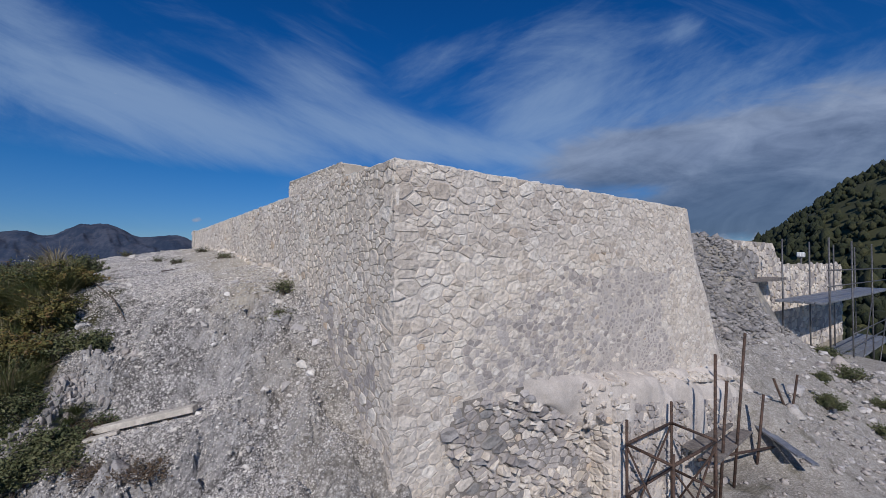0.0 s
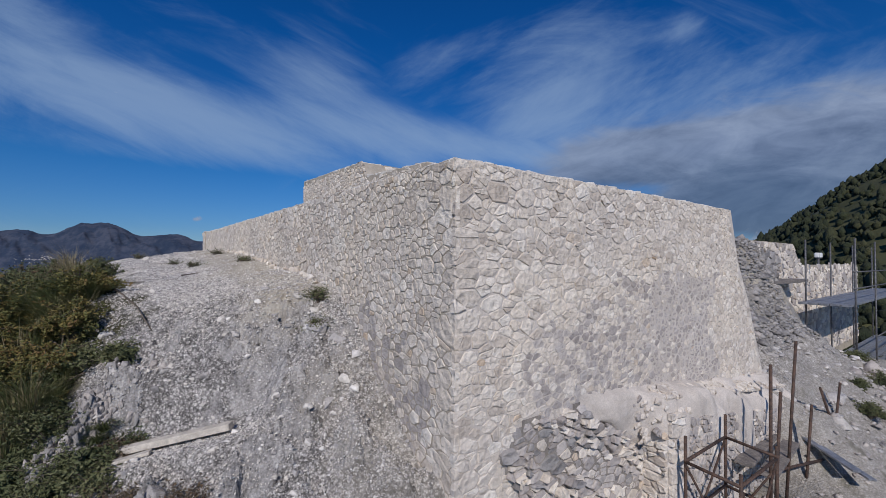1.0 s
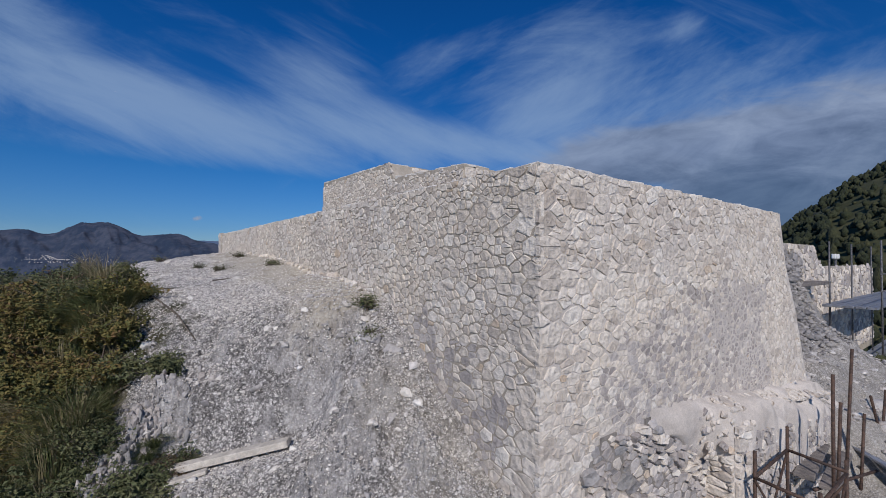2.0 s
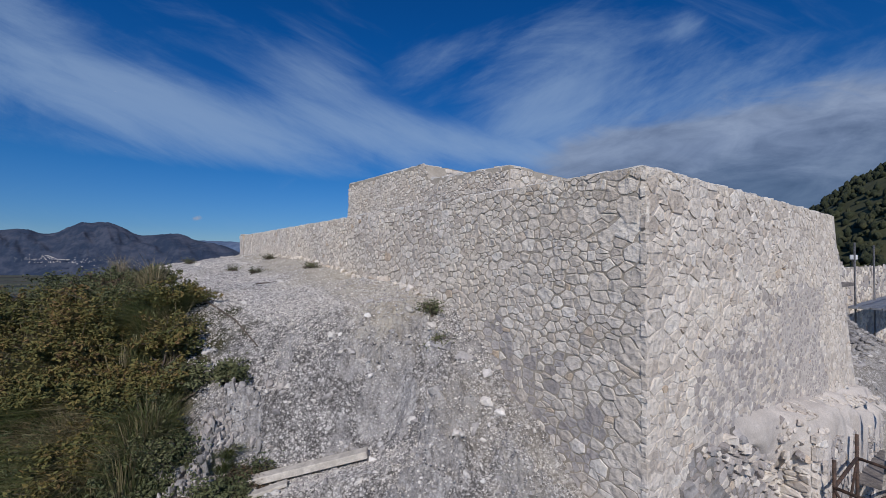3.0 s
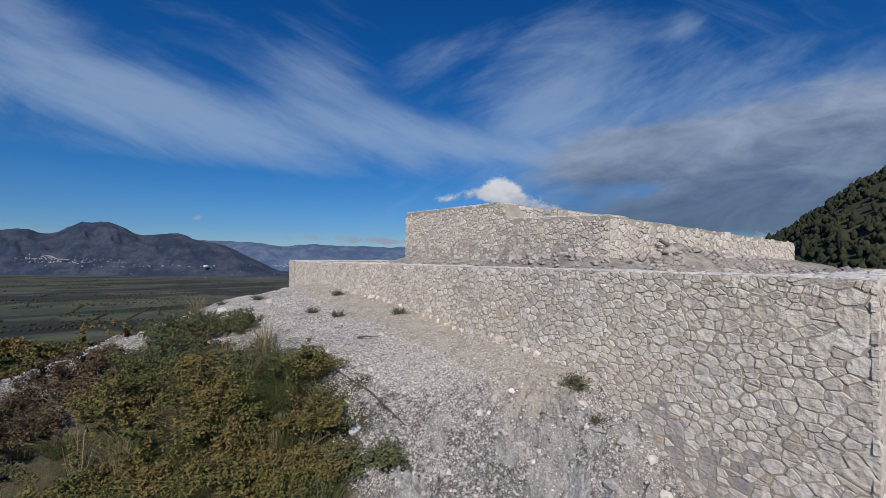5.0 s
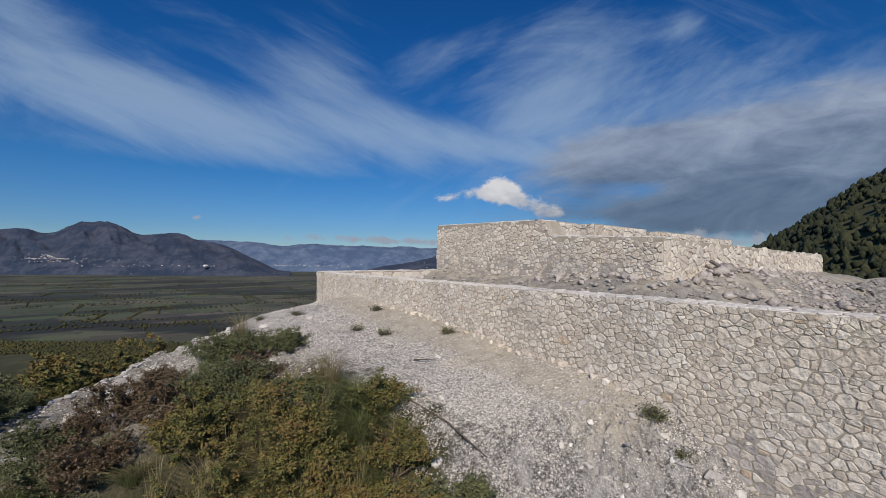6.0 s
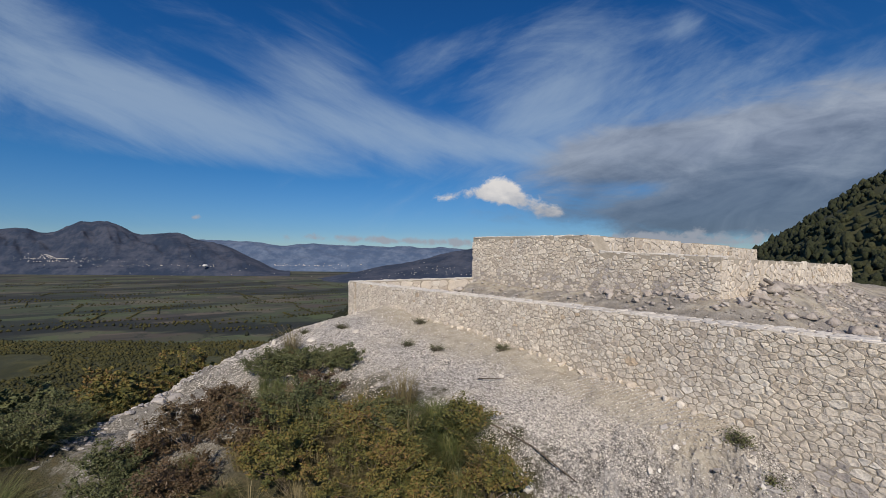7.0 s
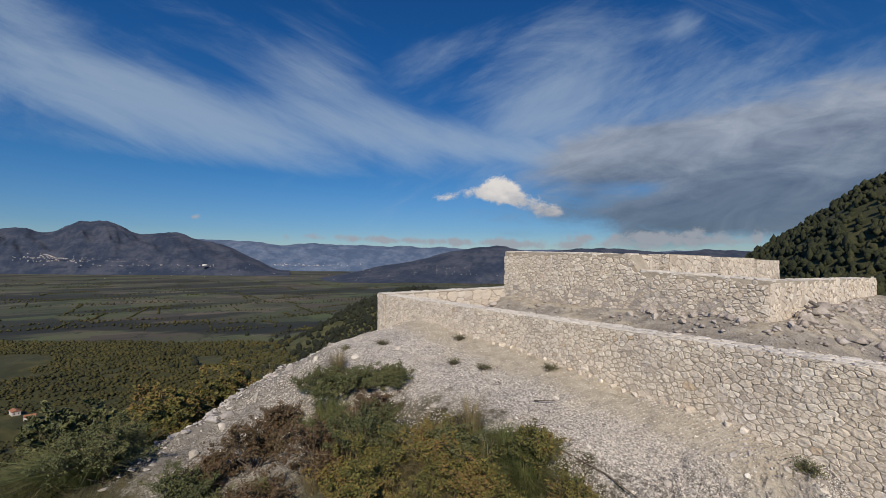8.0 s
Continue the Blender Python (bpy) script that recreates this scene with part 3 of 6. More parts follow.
def build_ground():
    xs, ys = spread(-1.3, 0.034, 1.9, 1.03, 4600), spread(2.2, 0.036, 2.3, 1.03, 4700)
    gx, gy = np.meshgrid(xs, ys)
    gz = ground_height(gx, gy)
    verts = np.stack([gx.ravel(), gy.ravel(), gz.ravel()], -1)
    w, h = len(xs), len(ys)
    i = (np.arange(h - 1)[:, None] * w + np.arange(w - 1)).ravel()
    faces = np.stack([i, i + 1, i + w + 1, i + w], -1)
    me = bpy.data.meshes.new("ground")
    me.vertices.add(len(verts))
    me.vertices.foreach_set("co", verts.ravel())
    me.loops.add(faces.size)
    me.loops.foreach_set("vertex_index", faces.ravel())
    me.polygons.add(len(faces))
    me.polygons.foreach_set("loop_start", np.arange(0, faces.size, 4))
    me.polygons.foreach_set("loop_total", np.full(len(faces), 4))
    mid = verts[faces].mean(1)
    # broken rock on the slope keeps its edges
    me.polygons.foreach_set("use_smooth", ~((mid[:, 0] > -3.2) & (mid[:, 0] < 0.3) & (mid[:, 1] + 0.93 * mid[:, 0] < 2.3) & (mid[:, 1] > -2)))
    bare = me.attributes.new("bare_rock", "FLOAT", "POINT")
    bare.data.foreach_set("value", bedrock(gx, gy)[0].ravel())
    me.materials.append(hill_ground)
    me.update(calc_edges=True)
    tagged(new("ground", me), "pale stony hilltop falling to scrub, woods and valley fields", "ground", kind="structure")


build_ground()

# ---- masonry ----
rng = random.Random(5)


def side(poly, mu, mv, nx, ny):
    """The part of a convex outline behind a line."""
    out = []
    for k, p in enumerate(poly):
        q = poly[(k + 1) % len(poly)]
        dp, dq = (p[0] - mu) * nx + (p[1] - mv) * ny, (q[0] - mu) * nx + (q[1] - mv) * ny
        if dp <= 0:
            out.append(p)
        if dp * dq < 0:
            t = dp / (dp - dq)
            out.append((p[0] + (q[0] - p[0]) * t, p[1] + (q[1] - p[1]) * t))
    return out


def cells(w, h, radius, tall, keep=None, quoins=()):
    """Stone outlines that fill a w x h field: seeds of mixed size scattered apart, each cell bounded by its neighbours."""
    k = tall ** 0.55
    seeds, grid = [], {}

    def near(a, b, size):
        i, j = int(a // size), int(b // size)
        return [q for di in (-1, 0, 1) for dj in (-1, 0, 1) for q in grid.get((i + di, j + dj), ())]

    widest = 1.6 * max(radius(w * (i + 0.5) / 8, h * (j + 0.5) / 6) for i in range(8) for j in range(6))
    for u, v, s in quoins:
        seeds.append((u / k, v * k, s))
        grid.setdefault((int(u / k // widest), int(v * k // widest)), []).append(seeds[-1])
    mean = radius(w / 2, h / 2) * 1.1
    for _ in range(int(16 * w * h / mean ** 2)):
        u, v = rng.uniform(0, w), rng.uniform(0, h)
        s = 1.18 * radius(u, v) * rng.choice((0.50, 0.65, 0.85, 1.0, 1.15, 1.4))
        a, b = u / k, v * k
        if all((a - q[0]) ** 2 + (b - q[1]) ** 2 > (0.5 * (s + q[2])) ** 2 for q in near(a, b, widest)):
            seeds.append((a, b, s))
            grid.setdefault((int(a // widest), int(b // widest)), []).append(seeds[-1])
    for a, b, s in seeds:
        if keep and not keep(a * k, b / k):
            continue
        reach = 1.15 * s
        lo, hi, left, right = max(0.0, b - reach), min(h * k, b + reach), max(0.0, a - reach), min(w / k, a + reach)
        poly = [(left, lo), (right, lo), (right, hi), (left, hi)]
        for qa, qb, qs in near(a, b, widest):
            dx, dy = qa - a, qb - b
            d2 = dx * dx + dy * dy
            if d2 == 0.0 or len(poly) < 3:
                continue
            t = min(0.7, max(0.3, 0.5 + (s * s - qs * qs) / (8 * d2)))
            poly = side(poly, a + dx * t, b + dy * t, dx, dy)
        pieces = [poly]
        if rng.random() < 0.30:
            turn = rng.gauss(math.pi / 2, 0.3) if rng.random() < 0.7 else rng.gauss(0, 0.3)
            nx, ny, off = math.cos(turn), math.sin(turn), rng.gauss(0, 0.10) * s
            pieces = [side(poly, a + nx * off, b + ny * off, nx, ny), side(poly, a + nx * off, b + ny * off, -nx, -ny)]
        for piece in pieces:
            if len(piece) > 2:
                yield (a * k, b / k), [(p[0] * k, p[1] / k) for p in piece]


def stone_shape(poly, gap, proud, sink=0.03):
    """One stone in its own field: (u, v, depth) vertices and faces."""
    cu, cv = sum(p[0] for p in poly) / len(poly), sum(p[1] for p in poly) / len(poly)
    cut, blunt = [], rng.uniform(0.03, 0.13)
    for k, p in enumerate(poly):
        q = poly[(k + 1) % len(poly)]
        if math.dist(p, q) < 0.03:
            cut.append(((p[0] + q[0]) / 2, (p[1] + q[1]) / 2))
            continue
        t, s = blunt + rng.uniform(0.0, 0.12), blunt + rng.uniform(0.0, 0.12)
        cut += [(p[0] + (q[0] - p[0]) * t, p[1] + (q[1] - p[1]) * t), (q[0] + (p[0] - q[0]) * s, q[1] + (p[1] - q[1]) * s)]
    while len(cut) > 8:
        k = min(range(len(cut)), key=lambda k: math.dist(cut[k], cut[(k + 1) % len(cut)]))
        q = cut[(k + 1) % len(cut)]
        cut[k] = ((cut[k][0] + q[0]) / 2, (cut[k][1] + q[1]) / 2)
        del cut[(k + 1) % len(cut)]
    reach = max(0.02, sum(math.dist(p, (cu, cv)) for p in cut) / len(cut))
    gu, gv = gap * rng.uniform(0.4, 2.2), gap * rng.uniform(0.4, 2.2)
    cut = [(p[0] + rng.gauss(0, 0.055 * reach), p[1] + rng.gauss(0, 0.055 * reach)) for p in cut]
    tu, tv = (rng.gauss(0, 0.30 * proud / reach) for _ in range(2))
    verts, n = [], len(cut)
    for grow, inset, depth, rag in ((0.8, 0.0, -sink, 0.0), (1.0, 0.0, proud * 0.62, 0.3), (1.0, rng.uniform(0.06, 0.16), proud, 0.9)):
        fu, fv = max(0.3, 1 - gu * grow / reach - inset), max(0.3, 1 - gv * grow / reach - inset)
        for p in cut:
            g = 1 + rng.gauss(0, 0.09 * rag)
            u, v = cu + (p[0] - cu) * fu * g, cv + (p[1] - cv) * fv * g
            verts.append((u, v, depth + ((u - cu) * tu + (v - cv) * tv + rng.gauss(0, 0.16 * proud * rag)) * (depth > 0)))
    verts.append((cu + rng.gauss(0, reach * 0.2), cv + rng.gauss(0, reach * 0.2), proud * rng.uniform(0.85, 1.2)))
    faces = []
    for ring in (0, n):
        faces += [(ring + k, ring + (k + 1) % n, ring + n + (k + 1) % n, ring + n + k) for k in range(n)]
    faces += [(2 * n + k, 2 * n + (k + 1) % n, 3 * n) for k in range(n)]
    return verts, faces


def masonry(core, origin, along, upward, out, w, h, radius, tall=1.3, gap=0.006, proud=0.013, style=None, keep=None, singles=0, first=None, quoins=()):
    """Stones over one face of a wall. style(u, v): None, or (gap, proud, material). The first ones are parts, the rest one piece."""
    o, a, b, c = (Vector(v) for v in (origin, along, upward, out))
    flip = a.cross(b).dot(c) < 0
    made = []
    for (u, v), poly in cells(w, h, radius, tall, keep, quoins):
        g, d, mat = (style(u, v) if style else None) or (gap, proud, pale_stone)
        if d is None:
            continue
        verts, faces = stone_shape(poly, g * rng.uniform(0.7, 1.4), d * rng.uniform(0.55, 1.5))
        made.append((first(u, v) if first else rng.random(), [o + a * x + b * y + c * z for x, y, z in verts], [f[::-1] for f in faces] if flip else faces, mat))
    made.sort(key=lambda m: m[0])
    for _, verts, faces, mat in made[:singles]:
        mid = sum(verts, Vector()) / len(verts)
        ob = mesh_object("stone", [p - mid for p in verts], faces, mat, core)
        ob.location = mid
    rest = {}
    for _, verts, faces, mat in made[singles:]:
        vs, fs = rest.setdefault(mat.name, ([], [], mat))[:2]
        fs += [tuple(i + len(vs) for i in f) for f in faces]
        vs += verts
    for vs, fs, mat in rest.values():
        tagged(mesh_object("stonework", vs, fs, mat, core), kind="stuff")


def wall_core(name, outline, depth, mat, label, top_wobble=0.0):
    """A wall's body: an outline of (x, y, z) points pushed back along depth."""
    bm = bmesh.new()
    front = [bm.verts.new(p) for p in outline]
    back = [bm.verts.new(Vector(p) + Vector(depth)) for p in outline]
    bm.faces.new(front)
    bm.faces.new(back[::-1])
    for k in range(len(front)):
        q = (k + 1) % len(front)
        bm.faces.new((front[q], front[k], back[k], back[q]))
    bmesh.ops.recalc_face_normals(bm, faces=bm.faces)
    return tagged(part(name, bm, mat, None, label), category="wall", kind="structure")


TOP = 4.01
# west wall, from the corner to the north end
west_wall = wall_core("wall_west", [(0.02, 0.02, 0.0), (0.02, 12.2, 2.6), (0.02, 12.2, TOP), (0.02, 0.02, TOP)], (0.46, 0, 0), lime_mortar, "long curtain wall of pale pointed limestone rubble")


# corner stones, the same levels on both faces
QUOINS = []
level = 0.25
while level < TOP - 0.12:
    rise = rng.uniform(0.12, 0.20)
    QUOINS.append((level + rise / 2, rng.random() < 0.5, rise))
    level += rise


def quoin_seeds(other):
    out = []
    for z, flag, rise in QUOINS:
        long = flag != other
        out.append((0.14 if long else 0.085, z, rise * (1.0 if long else 0.85)))
    return out


def west_style(u, v):
    grey = math.hypot((u - 1.35) / 0.85, (v - 1.85) / 0.85) < 1.0 + 0.25 * math.sin(u * 9 + v * 5)
    if grey:
        return (0.003, 0.0035, worn_stone) if rng.random() < 0.62 else (0.005, 0.007, pale_stone)
    low = v - float(ground_plain(-0.1, u))
    if 3.0 < u < 6.6 and low < 0.42 + 0.15 * math.sin(u * 3.1) and rng.random() < 0.7:
        return (0.007, 0.0022, pale_stone)
    return (0.0036, 0.0062 if u < 1.6 else 0.0085, pale_stone)


def west_radius(u, v):
    return 0.075 + 0.012 * float(1 - smooth(0.30, 1.2, u))


part("corner_bed", box_bm((0.05, 0.05, TOP - 0.02), (0.047, 0.034, TOP / 2)), lime_mortar, west_wall, "mortar bed behind the corner stones")
masonry(west_wall, (0.02, -0.013, 0), (0, 1, 0), (0, 0, 1), (-1, 0, 0), 12.2, TOP, west_radius, 1.35, style=west_style, quoins=quoin_seeds(False),
        keep=lambda u, v: v > ground_plain(-0.1, u) - 0.35 and v > 0.5, singles=300, first=lambda u, v: abs(u - 2.2) + 0.3 * abs(v - 3))
masonry(west_wall, (0.02, 0.02, TOP), (0, 1, 0), (1, 0, 0), (0, 0, 1), 12.18, 0.46, lambda u, v: 0.15, 1.0, style=lambda u, v: (0.008, 0.012, cap_stone))

# south wall with its flaring east end
south_wall = wall_core("wall_south", [(0.024, 0.0, -0.6), (7.25, 0.0, -0.6), (6.62, 0.0, 1.45), (6.05, 0.0, 2.6), (5.62, 0.0, 3.25), (5.36, 0.0, TOP), (0.024, 0.0, TOP)], (0, 0.5, 0), pale_mortar, "tall bastion wall of pale limestone over older weathered masonry")


def south_end(z):
    return 5.34 + np.interp(TOP - z, [0, 0.74, 1.4, 2.55, 4.6], [0, 0.26, 0.7, 1.28, 1.9])


def old_part(u, z):
    """The weathered field low in the wall."""
    return 0.95 + 0.25 * math.sin(z * 5) < u < 4.75 - 0.25 * math.sin(z * 3.3) and z < 3.06 - 0.32 * (u < 2.2) + 0.06 * math.sin(u * 4)


def rough_part(u, v):
    return v < 1.82 + 0.05 * math.sin(u * 9) - 0.45 * max(0, u - 1.9) and 0.62 + 0.10 * math.sin(v * 11) < u < 2.9


def south_radius(u, v):
    return 0.070 if old_part(u, v) else 0.086 + 0.030 * float(smooth(2.2, 2.8, v)) * float(1 - smooth(2.5, 4.0, u))


def south_style(u, v):
    if rough_part(u, v):
        return (0.0, None, None)
    if old_part(u, v):
        if u > 2.9:
            return (0.013, 0.004, worn_stone if rng.random() < 0.85 else pale_stone)
        return (0.004, 0.004, worn_stone if rng.random() < 0.5 else pale_stone)
    return (0.0042, 0.0080 if u < 3.2 else 0.0055, pale_stone)


masonry(south_wall, (0.004, 0.0, 0), (1, 0, 0), (0, 0, 1), (0, -1, 0), 7.2, TOP, south_radius, 1.45, style=south_style, quoins=quoin_seeds(True),
        keep=lambda u, v: u < south_end(v) - 0.06 and v > 0.0, singles=300, first=lambda u, v: u - 0.5 * v)
masonry(south_wall, (0.03, 0.0, TOP), (1, 0, 0), (0, 1, 0), (0, 0, 1), 5.32, 0.5, lambda u, v: 0.16, 1.0, style=lambda u, v: (0.008, 0.012, cap_stone))

masonry(south_wall, (0.3, 0.0, 0.1), (1, 0, 0), (0, 0, 1), (0, -1, 0), 2.7, 1.8, lambda u, v: 0.085, 1.6, singles=200,
        style=lambda u, v: (0.006, 0.030 + 0.020 * math.sin(u * 5 + v * 9), rng.choice((worn_stone, worn_stone, worn_stone, pale_stone, pale_stone, grey_stone))), keep=lambda u, v: rough_part(u + 0.3, v + 0.1))
# thin sheet added behind the rubble, its dark colour being the joints' shade
rubble_bed = bmesh.new()
for i in range(54):
    for j in range(38):
        u, v = 0.3 + 0.05 * i, 0.02 + 0.05 * j
        if rough_part(u + 0.025, v + 0.025):
            quad = [rubble_bed.verts.new((u + a, -0.005, v + b)) for a, b in ((0, 0), (0.05, 0), (0.05, 0.05), (0, 0.05))]
            rubble_bed.faces.new(quad)
bmesh.ops.remove_doubles(rubble_bed, verts=rubble_bed.verts[:], dist=0.001)
part("mortar_bed", rubble_bed, joint_shade, south_wall, "dark backing sheet painted as shade in the deep rubble joints")
# keep walls on the court
KX = 1.93
keep_west = wall_core("wall_keep_west", [(KX, 3.15, 3.3), (KX, 9.05, 3.3), (KX, 9.05, 5.335), (KX, 5.56, 5.25), (KX, 5.35, 4.92), (KX, 3.15, 4.82)], (0.55, 0, 0), lime_mortar, "keep wall of pale rubble with a stepped top")
masonry(keep_west, (KX, 3.15, 3.3), (0, 1, 0), (0, 0, 1), (-1, 0, 0), 5.94, 1.98, lambda u, v: 0.085, 1.5,
        keep=lambda u, v: v < np.interp(u, [2.12, 2.38], [1.50, 1.93]), singles=120, style=lambda u, v: (0.007, 0.0025, pale_stone if rng.random() < 0.6 else worn_stone) if v < 1.15 + 0.12 * math.sin(u * 4) and u > 0.6 else (0.005, 0.010, pale_stone))
keep_south = wall_core("wall_keep_south", [(KX + 0.56, 3.15, 3.0), (11.4, 3.15, 3.0), (11.4, 3.15, 4.64), (KX + 0.56, 3.15, 4.80)], (0, 0.55, 0), lime_mortar, "low keep wall of pale limestone beside broken ground")
masonry(keep_south, (KX, 3.15, 3.0), (1, 0, 0), (0, 0, 1), (0, -1, 0), 9.47, 1.78, lambda u, v: 0.14, 1.5, keep=lambda u, v: v < 1.78 - 0.0175 * u, singles=100)
north_wall = wall_core("wall_north", [(0.0, 12.2, 2.2), (9.0, 12.2, 2.2), (9.0, 12.2, TOP + 0.03), (0.0, 12.2, TOP + 0.03)], (0, 0.46, 0), lime_mortar, "north curtain wall of pale limestone rubble")
masonry(north_wall, (0.0, 12.2, 2.3), (0, 1, 0), (0, 0, 1), (-1, 0, 0), 0.46, 1.72, lambda u, v: 0.12, 1.4)
masonry(north_wall, (0.48, 12.2, 2.6), (1, 0, 0), (0, 0, 1), (0, -1, 0), 8.5, 1.4, lambda u, v: 0.22, 1.3, singles=0)
masonry(north_wall, (0.0, 12.2, TOP + 0.03), (1, 0, 0), (0, 1, 0), (0, 0, 1), 9.0, 0.46, lambda u, v: 0.24, 1.0, style=lambda u, v: (0.006, 0.014, cap_stone))
# walls in the background, east of the bastion
back_wall = wall_core("wall_back", [(9.5, 2.1, -0.8), (28.0, 2.1, -0.8), (28.0, 2.1, 3.12), (18.2, 2.1, 3.12), (17.6, 2.1, 3.5), (17.2, 2.1, 3.88), (9.5, 2.1, 3.88)], (0, 0.6, 0), lime_mortar, "stepped rubble wall behind the bastion")
masonry(back_wall, (9.5, 2.1, -0.5), (1, 0, 0), (0, 0, 1), (0, -1, 0), 18.5, 4.38, lambda u, v: 0.25, 1.3,
        keep=lambda u, v: v < np.interp(u, [7.7, 8.7], [4.36, 3.6]), singles=150, style=lambda u, v: (0.012, 0.05, grey_stone) if u < 6 and v < 4.1 else (0.012, 0.03, pale_stone if rng.random() < 0.6 else worn_stone))
# upper cross wall of the keep, in lengths with gaps between
for a, b, za, zb in ((KX + 0.56, 3.25, 5.26, 5.24), (3.75, 6.05, 5.28, 5.25), (6.7, 9.3, 5.23, 5.21), (9.5, 11.7, 5.17, 5.14)):
    cross = wall_core("wall_keep_cross", [(a, 5.55, 3.6), (b, 5.55, 3.6), (b, 5.55, zb), (a, 5.55, za)], (0, 0.5, 0), lime_mortar, "upper keep wall of pale limestone with gaps")
    masonry(cross, (a, 5.55, 4.3), (1, 0, 0), (0, 0, 1), (0, -1, 0), b - a, min(za, zb) - 4.3, lambda u, v: 0.17, 1.35)
    masonry(cross, (a, 5.55, 4.3), (0, 1, 0), (0, 0, 1), (-1, 0, 0), 0.5, za - 4.3, lambda u, v: 0.15, 1.35)
for core, o, w, axis, out in ((keep_west, (KX, 5.56, 5.256), 3.48, (0, 1, 0.0244), (1, 0, 0)), (keep_west, (KX, 3.15, 4.826), 2.2, (0, 1, 0.045), (1, 0, 0)), (keep_south, (KX + 0.56, 3.15, 4.79), 8.8, (1, 0, -0.0175), (0, 1, 0))):
    masonry(core, o, axis, out, (0, 0, 1), w, 0.54, lambda u, v: 0.25, 1.0, style=lambda u, v: (0.006, 0.012, cap_stone))
court_wall = wall_core("wall_court_low", [(3.6, 2.15, 3.2), (13.0, 2.15, 2.6), (13.0, 2.15, 3.40), (3.6, 2.15, 4.0)], (0, 0.5, 0), pale_mortar, "low ruined wall stub in the court")
masonry(court_wall, (3.6, 2.15, 3.4), (1, 0, -0.0638), (0, 0, 1), (0, -1, 0), 9.4, 0.58, lambda u, v: 0.2, 1.3)
masonry(court_wall, (3.6, 2.15, 4.0), (1, 0, -0.0638), (0, 1, 0), (0, 0, 1), 9.4, 0.5, lambda u, v: 0.26, 1.0)

# angular stones
rock_forms = []
for k in range(8):
    r, bm = random.Random(k + 40), bmesh.new()
    for _ in range(12):
        v = Vector((r.gauss(0, 1), r.gauss(0, 1), r.gauss(0, 1))).normalized() * r.uniform(0.82, 1.08)
        bm.verts.new((v.x * 1.05, v.y * 0.9, v.z * 0.75))
    hull = bmesh.ops.convex_hull(bm, input=bm.verts[:])
    bmesh.ops.delete(bm, geom=[g for g in hull["geom_interior"] if isinstance(g, bmesh.types.BMVert)], context="VERTS")
    bmesh.ops.bevel(bm, geom=bm.edges[:], offset=0.03, segments=1, affect="EDGES")
    bmesh.ops.triangulate(bm, faces=bm.faces[:])
    bm.verts.index_update()
    rock_forms.append((np.array([v.co[:] for v in bm.verts]), [tuple(v.index for v in f.verts) for f in bm.faces]))
    bm.free()

# plastered ledge along the foot of the south wall


